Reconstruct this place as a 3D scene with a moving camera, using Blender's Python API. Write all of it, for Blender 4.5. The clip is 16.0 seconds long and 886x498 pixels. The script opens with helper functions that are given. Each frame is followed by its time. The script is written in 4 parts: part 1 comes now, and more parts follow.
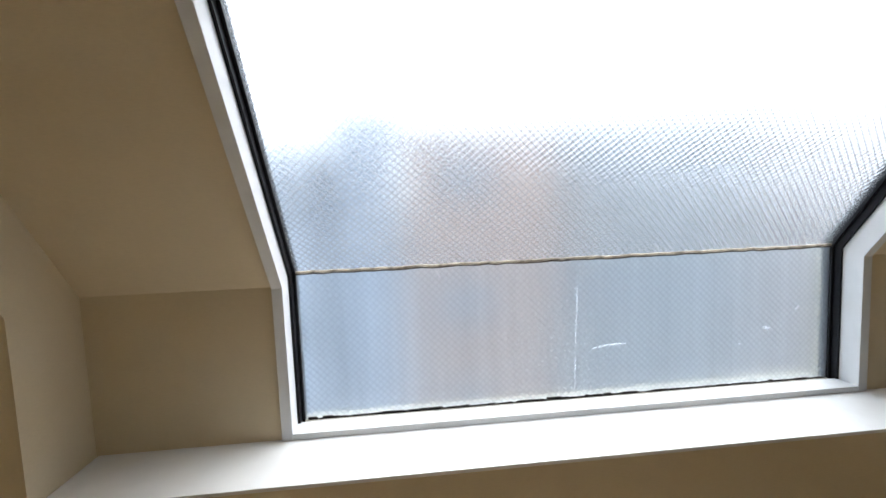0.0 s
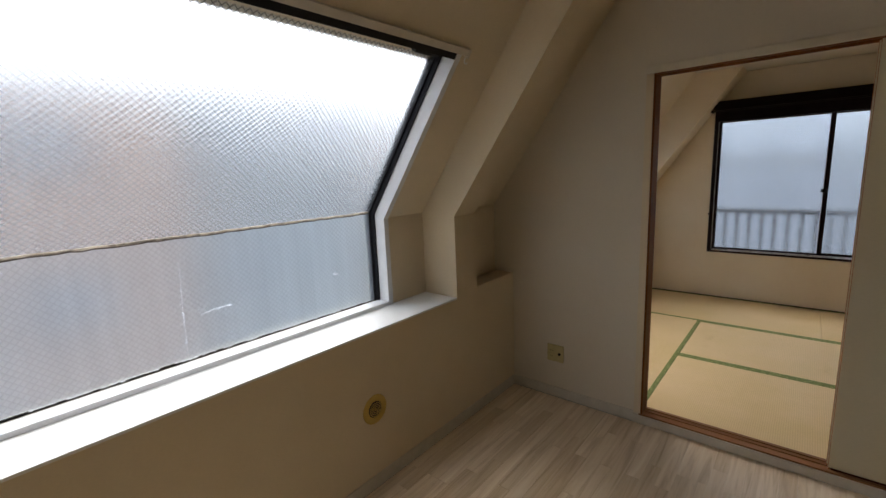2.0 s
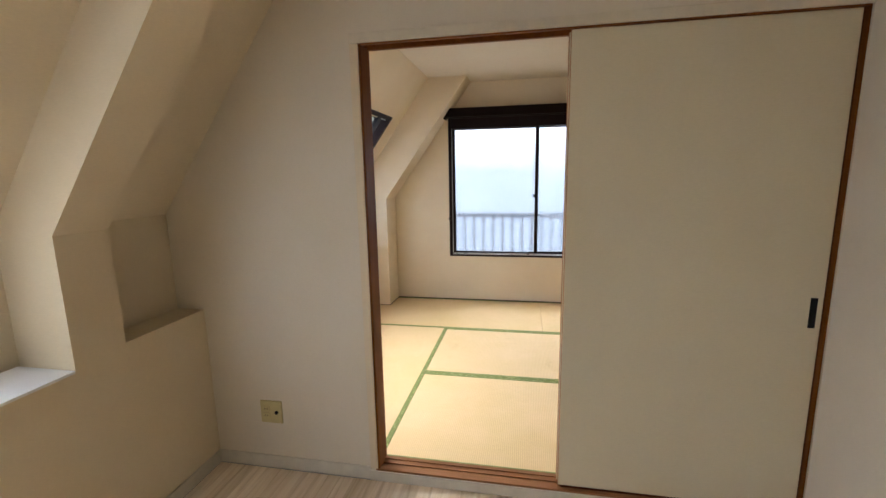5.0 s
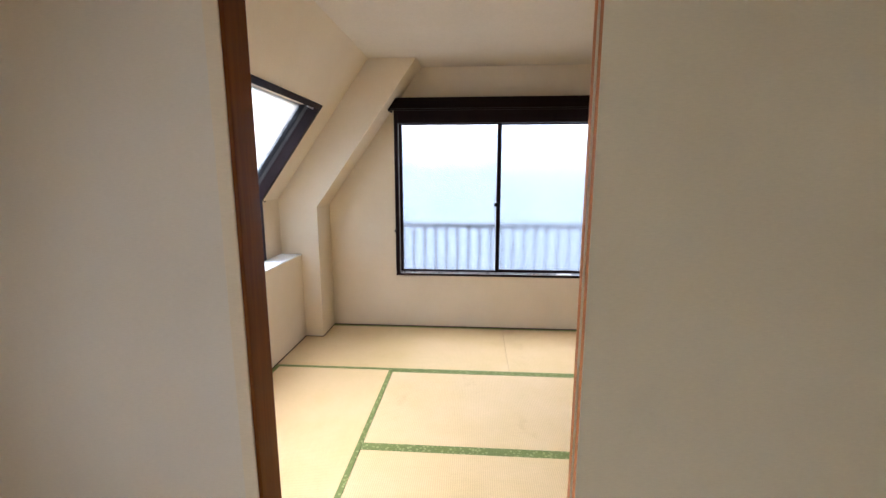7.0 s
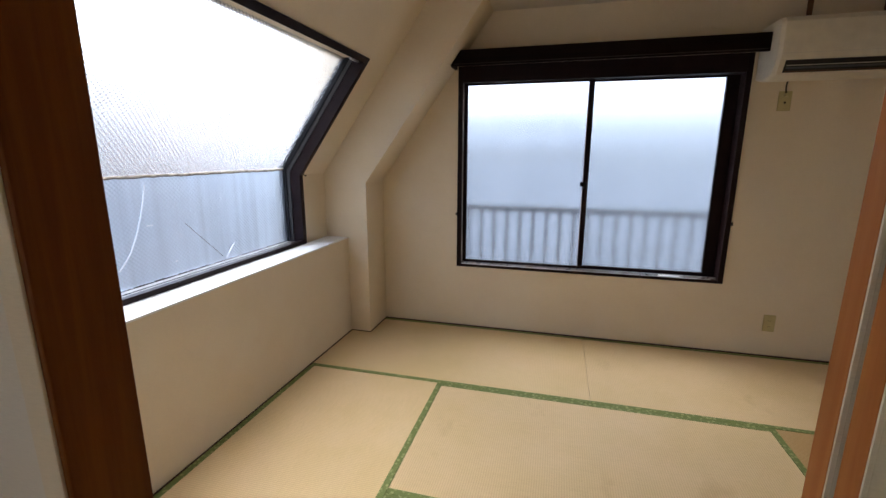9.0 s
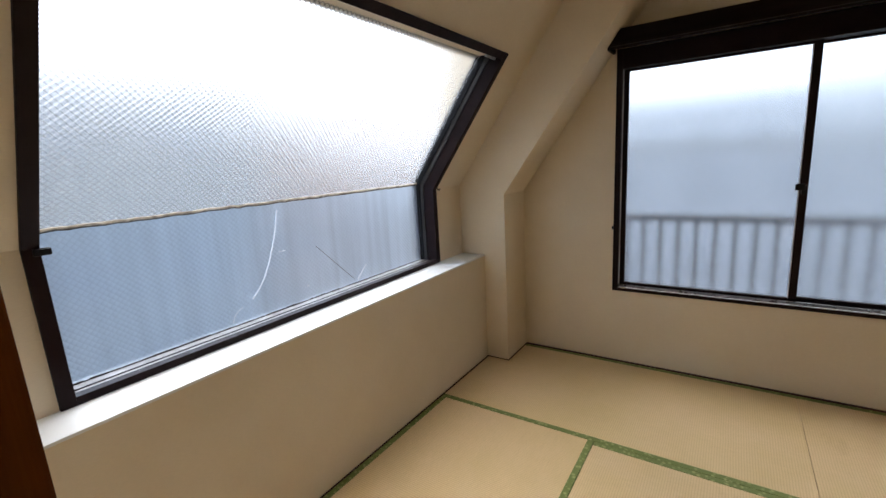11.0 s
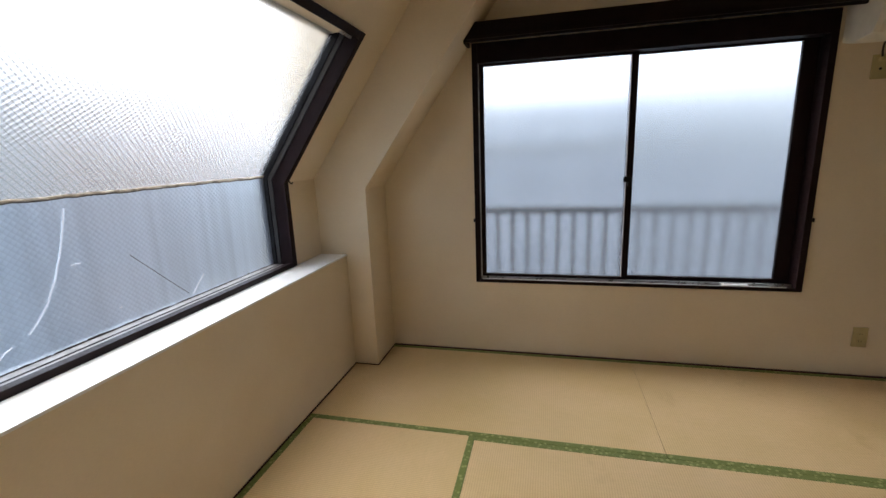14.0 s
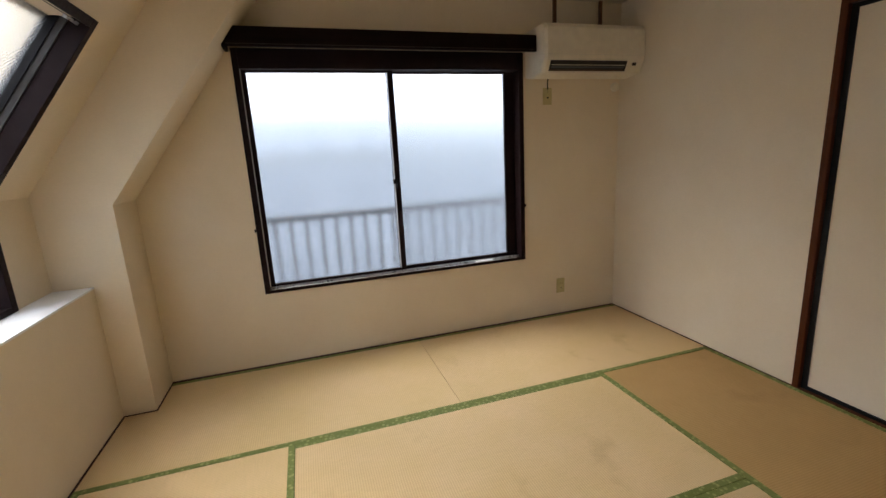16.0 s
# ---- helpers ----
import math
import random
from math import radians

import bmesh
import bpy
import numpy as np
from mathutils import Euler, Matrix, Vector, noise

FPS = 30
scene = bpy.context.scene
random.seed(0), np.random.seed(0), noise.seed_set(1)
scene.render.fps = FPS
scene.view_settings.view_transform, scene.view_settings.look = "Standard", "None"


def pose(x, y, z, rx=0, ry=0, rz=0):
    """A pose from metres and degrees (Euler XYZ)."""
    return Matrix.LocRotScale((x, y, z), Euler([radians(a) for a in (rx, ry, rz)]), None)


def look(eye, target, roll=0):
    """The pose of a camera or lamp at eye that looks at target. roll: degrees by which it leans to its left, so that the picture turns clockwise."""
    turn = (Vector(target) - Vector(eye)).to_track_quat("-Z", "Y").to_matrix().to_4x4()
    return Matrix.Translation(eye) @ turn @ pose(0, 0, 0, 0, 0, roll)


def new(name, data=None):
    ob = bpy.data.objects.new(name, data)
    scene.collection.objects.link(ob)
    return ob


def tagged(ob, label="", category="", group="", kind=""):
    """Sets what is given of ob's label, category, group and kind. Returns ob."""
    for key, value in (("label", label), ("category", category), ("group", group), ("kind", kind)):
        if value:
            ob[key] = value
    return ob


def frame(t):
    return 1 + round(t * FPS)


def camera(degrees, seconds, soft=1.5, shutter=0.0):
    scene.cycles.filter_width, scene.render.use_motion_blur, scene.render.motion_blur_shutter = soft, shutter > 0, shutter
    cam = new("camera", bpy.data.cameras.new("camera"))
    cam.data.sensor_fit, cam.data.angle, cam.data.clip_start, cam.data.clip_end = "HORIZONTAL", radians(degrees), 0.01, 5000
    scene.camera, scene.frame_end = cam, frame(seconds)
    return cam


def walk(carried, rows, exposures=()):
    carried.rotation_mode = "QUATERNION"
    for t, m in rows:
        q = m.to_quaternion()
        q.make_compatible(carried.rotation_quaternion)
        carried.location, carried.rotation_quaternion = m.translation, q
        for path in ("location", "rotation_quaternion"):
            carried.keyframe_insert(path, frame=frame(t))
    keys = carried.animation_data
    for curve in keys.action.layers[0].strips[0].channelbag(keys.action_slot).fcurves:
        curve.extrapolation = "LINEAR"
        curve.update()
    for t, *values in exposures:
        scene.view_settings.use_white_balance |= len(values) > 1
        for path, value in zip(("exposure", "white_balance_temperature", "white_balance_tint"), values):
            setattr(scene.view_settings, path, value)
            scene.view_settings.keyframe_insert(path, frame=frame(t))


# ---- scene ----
cam = camera(91.2, 16.0)

PATH = [
    (0, (1.135, -2.580, 1.517), (-0.849, -2.394, 1.350), -2.3),
    (0.5, (1.270, -2.518, 1.541), (-0.646, -1.977, 1.351), -1.9),
    (1, (1.394, -2.521, 1.550), (-0.365, -1.603, 1.302), -2.3),
    (1.5, (1.480, -2.528, 1.554), (-0.061, -1.292, 1.242), -2.6),
    (2, (1.549, -2.576, 1.548), (0.276, -1.074, 1.197), -2.4),
    (2.5, (1.583, -2.483, 1.532), (0.542, -0.817, 1.159), -2.1),
    (3, (1.626, -2.446, 1.524), (0.851, -0.639, 1.159), -1.4),
    (3.5, (1.640, -2.378, 1.527), (1.102, -0.484, 1.175), -0.6),
    (4, (1.598, -2.237, 1.519), (1.190, -0.311, 1.169), -0.8),
    (4.2, (1.617, -2.151, 1.508), (1.204, -0.227, 1.151), -1.2),
    (6.5, (1.442, -1.218, 1.469), (1.237, 0.746, 1.150), -0.2),
    (7, (1.454, -1.018, 1.513), (1.311, 0.946, 1.164), 0.0),
    (7.5, (1.429, -0.825, 1.557), (1.330, 1.132, 1.154), 0.3),
    (8, (1.419, -0.682, 1.389), (1.262, 1.280, 1.034), 0.0),
    (8.5, (1.460, -0.513, 1.368), (1.147, 1.427, 1.000), -0.2),
    (9, (1.480, -0.355, 1.417), (0.983, 1.536, 0.997), 0.2),
    (9.5, (1.447, -0.247, 1.421), (0.786, 1.588, 0.981), -0.7),
    (10, (1.405, -0.135, 1.449), (0.595, 1.640, 1.010), -1.6),
    (10.2, (1.382, -0.090, 1.455), (0.509, 1.657, 1.024), -2.0),
    (12.3, (1.331, 0.151, 1.453), (0.067, 1.659, 1.092), -4.0),
    (12.5, (1.309, 0.174, 1.451), (0.120, 1.737, 1.074), -3.6),
    (13, (1.246, 0.161, 1.444), (0.299, 1.876, 1.042), -2.9),
    (13.5, (1.173, 0.130, 1.427), (0.485, 1.960, 1.007), -2.5),
    (14, (1.193, 0.146, 1.411), (0.723, 2.042, 0.982), -2.2),
    (14.5, (1.198, 0.138, 1.414), (0.962, 2.075, 0.974), -2.2),
    (15, (1.128, 0.077, 1.404), (1.160, 2.025, 0.955), -2.9),
    (15.5, (1.070, 0.010, 1.397), (1.370, 1.937, 0.956), -3.3),
    (16, (1.039, -0.000, 1.386), (1.617, 1.866, 0.959), -3.1),
]
EXPOSURES = [(0, 1.75, 6250, 10), (0.5, 1.42, 6300, 10), (1, 1.12, 6350, 11), (1.5, 1.27, 6400, 12), (2, 1.46, 6550, 13), (2.5, 1.77, 6600, 13), (3, 2.02, 6600, 13), (3.5, 2.35, 6550, 13),
             (4.2, 2.6, 6400, 13), (6.3, 3.05, 5950, 14), (7, 2.92, 5850, 15), (8, 2.55, 6000, 17), (9, 2.0, 6150, 15), (10, 1.85, 6300, 13), (12.5, 1.66, 6450, 13), (14, 1.68, 6550, 13), (15, 1.84, 6600, 13), (16, 2.13, 6650, 13)]
walk(cam, [(t, look(eye, target, roll)) for t, eye, target, roll in PATH], EXPOSURES)
SKY_WHITE = 9.0

# ---- plan (metres) ----
# room A is the room with the wooden floor (y < 0), room B the tatami room (y > WALL_T)
AX0, AX1, AY0, AY1, A_CEIL = 0.0, 2.70, -3.85, 0.0, 2.44
BX0, BX1, BY0, BY1, B_CEIL, BZ = -0.068, 3.472, 0.098, 2.98, 2.418, 0.04
SLOPE = 0.73
DOOR_X0, DOOR_X1, DOOR_Z0, DOOR_Z1 = 0.868, 2.69, 0.060, 2.005
OUT = -0.432

# ---- world, sun, large lights ----
world = bpy.data.worlds.new("sky")
scene.world = world
world.use_nodes = True
wn, wl = world.node_tree.nodes, world.node_tree.links
wn.clear()
sky = wn.new("ShaderNodeTexSky")
sky.sky_type = "NISHITA"
sky.sun_disc = False
sky.sun_elevation, sky.sun_rotation = radians(57), radians(309)
sky.air_density, sky.dust_density, sky.ozone_density = 1.0, 4.0, 1.0
pale = wn.new("ShaderNodeMixRGB")
pale.blend_type = "MIX"
pale.inputs[0].default_value = 0.72
pale.inputs[2].default_value = (SKY_WHITE, SKY_WHITE * 1.01, SKY_WHITE * 1.05, 1)
wl.new(sky.outputs[0], pale.inputs[1])
bg = wn.new("ShaderNodeBackground")
bg.inputs[1].default_value = 0.15
wl.new(pale.outputs[0], bg.inputs[0])
wo = wn.new("ShaderNodeOutputWorld")
wl.new(bg.outputs[0], wo.inputs[0])

sun = new("sun", bpy.data.lights.new("sun", "SUN"))
sun.data.energy, sun.data.angle, sun.data.color = 1.15, radians(70), (1.0, 0.97, 0.93)
sun.matrix_world = look((-17, 14, 34), (0, 0, 0))


# ---- materials ----
def material(name):
    m = bpy.data.materials.new(name)
    m.use_nodes = True
    return m, m.node_tree.nodes, m.node_tree.links, m.node_tree.nodes["Principled BSDF"]


def noise_node(n, l, vec, scale, detail=4.0, rough=0.55):
    t = n.new("ShaderNodeTexNoise")
    t.inputs["Scale"].default_value, t.inputs["Detail"].default_value, t.inputs["Roughness"].default_value = scale, detail, rough
    if vec:
        l.new(vec, t.inputs["Vector"])
    return t


def ramp(n, l, fac, stops):
    r = n.new("ShaderNodeValToRGB")
    while len(r.color_ramp.elements) < len(stops):
        r.color_ramp.elements.new(0.5)
    for e, (p, c) in zip(r.color_ramp.elements, stops):
        e.position, e.color = p, (*c, 1)
    l.new(fac, r.inputs[0])
    return r


def mixed(n, l, mode, fac, a, b):
    m = n.new("ShaderNodeMixRGB")
    m.blend_type = mode
    for i, v in ((0, fac), (1, a), (2, b)):
        if isinstance(v, (int, float)):
            m.inputs[i].default_value = v
        elif isinstance(v, tuple):
            m.inputs[i].default_value = (*v, 1)
        else:
            l.new(v, m.inputs[i])
    return m.outputs[0]


def maths(n, l, op, a, b=0.0):
    m = n.new("ShaderNodeMath")
    m.operation = op
    for i, v in ((0, a), (1, b)):
        if isinstance(v, (int, float)):
            m.inputs[i].default_value = v
        else:
            l.new(v, m.inputs[i])
    return m.outputs[0]


def bump(n, l, height, b, strength, distance):
    k = n.new("ShaderNodeBump")
    k.inputs["Strength"].default_value, k.inputs["Distance"].default_value = strength, distance
    l.new(height, k.inputs["Height"])
    l.new(k.outputs[0], b.inputs["Normal"])


def coords(n, stretch=(1, 1, 1), l=None):
    c = n.new("ShaderNodeTexCoord")
    if stretch == (1, 1, 1):
        return c.outputs["Object"]
    m = n.new("ShaderNodeMapping")
    m.inputs["Scale"].default_value = stretch
    l.new(c.outputs["Object"], m.inputs[0])
    return m.outputs[0]


def wallpaper(name, colour, stain):
    """Vinyl wallpaper: woven emboss, large faint yellowing."""
    m, n, l, b = material(name)
    v = coords(n)
    big = noise_node(n, l, v, 1.3, 5, 0.6)
    fine = noise_node(n, l, v, 320, 2, 0.6)
    weave = noise_node(n, l, coords(n, (60, 60, 420), l), 1.0, 3, 0.6)
    tone = ramp(n, l, big.outputs[0], [(0.3, stain), (0.68, colour)])
    grain = ramp(n, l, weave.outputs[0], [(0.3, (0.94, 0.94, 0.94)), (0.7, (1, 1, 1))])
    l.new(mixed(n, l, "MULTIPLY", 1.0, tone.outputs[0], grain.outputs[0]), b.inputs["Base Color"])
    b.inputs["Roughness"].default_value = 0.72
    b.inputs["Specular IOR Level"].default_value = 0.3
    bump(n, l, mixed(n, l, "ADD", 0.6, weave.outputs[0], fine.outputs[0]), b, 0.35, 0.0012)
    return m


def plain(name, colour, rough=0.45, metal=0.0, wear=0.06, scale=14, grain=0.0):
    """Paint, plastic or metal with faint blotches and a fine grain."""
    m, n, l, b = material(name)
    v = coords(n)
    t = noise_node(n, l, v, scale, 5, 0.6)
    low = tuple(max(0.0, c * (1 - 2.2 * wear)) for c in colour)
    r = ramp(n, l, t.outputs[0], [(0.3, low), (0.62, colour)])
    l.new(r.outputs[0], b.inputs["Base Color"])
    g = ramp(n, l, noise_node(n, l, v, 60, 3).outputs[0], [(0.3, (rough * 0.8,) * 3), (0.7, (min(1, rough * 1.2),) * 3)])
    l.new(g.outputs[0], b.inputs["Roughness"])
    b.inputs["Metallic"].default_value = metal
    b.inputs["Specular IOR Level"].default_value = 0.5 if max(colour) > 0.2 else 0.12
    if grain:
        bump(n, l, noise_node(n, l, v, 250, 3).outputs[0], b, grain, 0.001)
    return m


def wood(name, dark, light, along=2, rough=0.5, scale=1.0, knots=False):
    """Sawn wood with the grain along one local axis."""
    m, n, l, b = material(name)
    st = [38.0 * scale] * 3
    st[along] = 1.6 * scale
    info = n.new("ShaderNodeObjectInfo")
    add = n.new("ShaderNodeVectorMath")
    l.new(coords(n, tuple(st), l), add.inputs[0])
    shift = n.new("ShaderNodeCombineXYZ")
    l.new(maths(n, l, "MULTIPLY", info.outputs["Random"], 37.0), shift.inputs[along])
    l.new(shift.outputs[0], add.inputs[1])
    g = noise_node(n, l, add.outputs[0], 1.0, 6, 0.65)
    g.inputs["Distortion"].default_value = 0.6
    r = ramp(n, l, g.outputs[0], [(0.28, dark), (0.72, light)])
    tone = ramp(n, l, info.outputs["Random"], [(0.0, (0.84, 0.84, 0.84)), (1.0, (1.06, 1.05, 1.03))])
    colour = mixed(n, l, "MULTIPLY", 1.0, r.outputs[0], tone.outputs[0])
    if knots:
        st2 = [11.0] * 3
        st2[along] = 5.0
        vor = n.new("ShaderNodeTexVoronoi")
        vor.inputs["Scale"].default_value = 1.0
        l.new(coords(n, tuple(st2), l), vor.inputs["Vector"])
        k = ramp(n, l, vor.outputs["Distance"], [(0.06, (0.25, 0.2, 0.18)), (0.16, (1, 1, 1))])
        colour = mixed(n, l, "MULTIPLY", 0.8, colour, k.outputs[0])
    l.new(colour, b.inputs["Base Color"])
    b.inputs["Roughness"].default_value = rough
    b.inputs["Specular IOR Level"].default_value = 0.09
    bump(n, l, g.outputs[0], b, 0.15, 0.0008)
    return m


def rush(name, colour, dark, stained=0.0):
    """Woven rush of a tatami mat: fine ribs across the mat, uneven fading."""
    m, n, l, b = material(name)
    v = coords(n)
    sep = n.new("ShaderNodeSeparateXYZ")
    l.new(v, sep.inputs[0])
    wob = noise_node(n, l, v, 6, 2)
    # ribs run across the mat, reeds along it
    ribs = maths(n, l, "SINE", maths(n, l, "ADD", maths(n, l, "MULTIPLY", sep.outputs[0], 2 * math.pi / 0.0105), maths(n, l, "MULTIPLY", wob.outputs[0], 5.0)))
    reeds = noise_node(n, l, coords(n, (14, 900, 30), l), 1.0, 3, 0.7)
    info = n.new("ShaderNodeObjectInfo")
    off = n.new("ShaderNodeVectorMath")
    l.new(v, off.inputs[0])
    sh = n.new("ShaderNodeCombineXYZ")
    l.new(maths(n, l, "MULTIPLY", info.outputs["Random"], 23.0), sh.inputs[2])
    l.new(sh.outputs[0], off.inputs[1])
    big = noise_node(n, l, off.outputs[0], 1.7, 5, 0.6)
    tone = ramp(n, l, big.outputs[0], [(0.3, dark), (0.65, colour)])
    r2 = ramp(n, l, reeds.outputs[0], [(0.25, (0.86, 0.85, 0.82)), (0.75, (1.04, 1.03, 1.0))])
    col = mixed(n, l, "MULTIPLY", 1.0, tone.outputs[0], r2.outputs[0])
    rb = ramp(n, l, maths(n, l, "ADD", maths(n, l, "MULTIPLY", ribs, 0.5), 0.5), [(0.0, (0.88, 0.87, 0.83)), (0.5, (1, 1, 1))])
    col = mixed(n, l, "MULTIPLY", 1.0, col, rb.outputs[0])
    if stained:
        blot = noise_node(n, l, coords(n, (3.2, 2.1, 1), l), 1.0, 4, 0.6)
        bl = ramp(n, l, blot.outputs[0], [(0.62, (1, 1, 1)), (0.74, (1 - stained, 1 - 1.15 * stained, 1 - 1.3 * stained))])
        col = mixed(n, l, "MULTIPLY", 1.0, col, bl.outputs[0])
    l.new(col, b.inputs["Base Color"])
    b.inputs["Roughness"].default_value = 0.62
    b.inputs["Specular IOR Level"].default_value = 0.35
    hh = mixed(n, l, "ADD", 0.4, ribs, reeds.outputs[0])
    bump(n, l, hh, b, 0.3, 0.0012)
    return m


def figured_glass(name, tint, rough, pitch, depth, dirt, milk=0.1, relief=0.13, scatter=0.3):
    """Cast glass with a pressed diamond pattern (in the pane's own x and y), a milky film, dried streaks and painted
    light along the ridges.
    """
    m, n, l, b = material(name)
    v = coords(n)
    sep = n.new("ShaderNodeSeparateXYZ")
    l.new(v, sep.inputs[0])
    k = math.pi / pitch
    p = maths(n, l, "MULTIPLY", maths(n, l, "ADD", sep.outputs[0], sep.outputs[1]), k)
    q = maths(n, l, "MULTIPLY", maths(n, l, "SUBTRACT", sep.outputs[0], sep.outputs[1]), k)
    ap, aq = (maths(n, l, "ABSOLUTE", maths(n, l, "SINE", s)) for s in (p, q))
    h = maths(n, l, "ADD", ap, aq)
    st = noise_node(n, l, coords(n, (15, 0.7, 1), l), 1.0, 4, 0.55)
    deep = tuple(c * (1 - dirt) for c in tint)
    rr = ramp(n, l, st.outputs[0], [(0.32, deep), (0.66, tint)])
    l.new(rr.outputs[0], b.inputs["Base Color"])
    b.inputs["Transmission Weight"].default_value = 1.0
    b.inputs["IOR"].default_value = 1.45
    b.inputs["Roughness"].default_value = rough
    bump(n, l, h, b, 0.35, depth)
    # film on the glass, thicker in streaks; light and shade of the ridges drawn in
    film = n.new("ShaderNodeBsdfTranslucent")
    film.inputs[0].default_value = (scatter * 0.87, scatter, scatter * 1.08, 1)
    ridge_shading = ramp(n, l, maths(n, l, "MINIMUM", ap, aq), [(0.06, (1, 1, 1)), (0.42, (0, 0, 0))])
    streak = ramp(n, l, noise_node(n, l, coords(n, (28, 0.5, 1), l), 1.0, 3, 0.5).outputs[0], [(0.58, (0, 0, 0)), (0.76, (1, 1, 1))])
    cloud = noise_node(n, l, v, 4.0, 4, 0.6)
    amount = maths(n, l, "ADD", maths(n, l, "MULTIPLY", cloud.outputs[0], milk * 1.6), milk * 0.2)
    amount = maths(n, l, "ADD", amount, maths(n, l, "MULTIPLY", ridge_shading.outputs[0], relief))
    amount = maths(n, l, "ADD", amount, maths(n, l, "MULTIPLY", streak.outputs[0], dirt * 0.5))
    mix = n.new("ShaderNodeMixShader")
    l.new(amount, mix.inputs[0])
    l.new(b.outputs[0], mix.inputs[1])
    l.new(film.outputs[0], mix.inputs[2])
    l.new(mix.outputs[0], n["Material Output"].inputs[0])
    return m


def flooring(name):
    m, n, l, b = material(name)
    info = n.new("ShaderNodeObjectInfo")
    v = coords(n, (26, 1.5, 26), l)
    add = n.new("ShaderNodeVectorMath")
    l.new(v, add.inputs[0])
    sh = n.new("ShaderNodeCombineXYZ")
    l.new(maths(n, l, "MULTIPLY", info.outputs["Random"], 61.0), sh.inputs[2])
    l.new(sh.outputs[0], add.inputs[1])
    g = noise_node(n, l, add.outputs[0], 1.0, 6, 0.62)
    g.inputs["Distortion"].default_value = 0.9
    r = ramp(n, l, g.outputs[0], [(0.25, (0.46, 0.33, 0.20)), (0.48, (0.70, 0.555, 0.385)), (0.75, (0.83, 0.71, 0.545))])
    tone = ramp(n, l, info.outputs["Random"], [(0.0, (0.82, 0.77, 0.69)), (0.3, (0.94, 0.92, 0.88)), (0.6, (1.0, 0.99, 0.98)), (1.0, (1.07, 1.07, 1.07))])
    l.new(mixed(n, l, "MULTIPLY", 1.0, r.outputs[0], tone.outputs[0]), b.inputs["Base Color"])
    b.inputs["Roughness"].default_value = 0.33
    bump(n, l, g.outputs[0], b, 0.06, 0.0006)
    return m


def cloth_border(name):
    """Green brocade edging with a paler woven figure."""
    m, n, l, b = material(name)
    v = coords(n)
    vor = n.new("ShaderNodeTexVoronoi")
    vor.inputs["Scale"].default_value = 46
    l.new(v, vor.inputs["Vector"])
    r = ramp(n, l, vor.outputs["Distance"], [(0.22, (0.31, 0.33, 0.11)), (0.42, (0.16, 0.195, 0.045))])
    t = ramp(n, l, noise_node(n, l, v, 500, 2).outputs[0], [(0.3, (0.8, 0.8, 0.8)), (0.7, (1.1, 1.1, 1.1))])
    l.new(mixed(n, l, "MULTIPLY", 1.0, r.outputs[0], t.outputs[0]), b.inputs["Base Color"])
    b.inputs["Roughness"].default_value = 0.8
    return m


M_WALL_A = wallpaper("wallpaper_cream_a", (0.725, 0.62, 0.44), (0.665, 0.555, 0.38))
M_WALL_N = wallpaper("wallpaper_pale_a", (0.685, 0.618, 0.500), (0.648, 0.574, 0.448))
M_WALL_B = wallpaper("wallpaper_cream_b", (0.79, 0.68, 0.51), (0.725, 0.60, 0.42))
M_CEIL = wallpaper("ceiling_paper", (0.662, 0.581, 0.456), (0.619, 0.533, 0.404))
M_WHITE = plain("white_paint", (0.72, 0.73, 0.74), 0.4, wear=0.03)
M_SILL = plain("sill_laminate", (0.80, 0.80, 0.79), 0.42, wear=0.03, scale=5)
M_BASE = plain("baseboard_vinyl", (0.60, 0.55, 0.455), 0.5, wear=0.05)
M_CASING = plain("cream_casing_paint", (0.66, 0.59, 0.46), 0.5, wear=0.05)
M_BLACK = plain("black_gasket", (0.012, 0.012, 0.014), 0.4)
M_GREYMET = plain("grey_aluminium", (0.06, 0.057, 0.055), 0.45, 0.4)
M_DARK = plain("dark_bronze_aluminium", (0.016, 0.008, 0.009), 0.45, 0.0, wear=0.1)
M_DARK_RED = wood("dark_stained_wood", (0.040, 0.014, 0.011), (0.085, 0.034, 0.026), 1, 0.4)
M_PELMET = wood("pelmet_wood", (0.006, 0.003, 0.002), (0.014, 0.006, 0.005), 0, 0.55)
M_JAMB = wood("jamb_wood", (0.12, 0.033, 0.003), (0.22, 0.068, 0.007), 2, 0.55)
M_STILE = wood("stile_wood", (0.33, 0.10, 0.02), (0.48, 0.185, 0.05), 2, 0.5, 1.0, True)
M_RAIL = wood("rail_wood", (0.19, 0.08, 0.03), (0.36, 0.17, 0.075), 0, 0.5)
M_POST = wood("post_wood", (0.055, 0.015, 0.006), (0.115, 0.034, 0.013), 2, 0.42)
M_PANEL = wallpaper("door_paper", (0.668, 0.600, 0.430), (0.630, 0.556, 0.385))
M_PANEL_W = wallpaper("closet_paper", (0.735, 0.645, 0.505), (0.675, 0.575, 0.425))
M_FLOOR = flooring("laminate_oak")
M_GROUT = plain("plank_joint", (0.34, 0.26, 0.18), 0.7)
M_RUSH = rush("rush_pale", (0.745, 0.543, 0.305), (0.685, 0.50, 0.245))
M_RUSH_STAIN = rush("rush_pale_worn", (0.745, 0.543, 0.31), (0.685, 0.50, 0.25), 0.16)
M_RUSH_DARK = rush("rush_brown", (0.52, 0.335, 0.14), (0.46, 0.285, 0.11), 0.12)
M_GREEN = cloth_border("green_edging")
M_PLASTIC = plain("ivory_plastic", (0.52, 0.43, 0.20), 0.4)
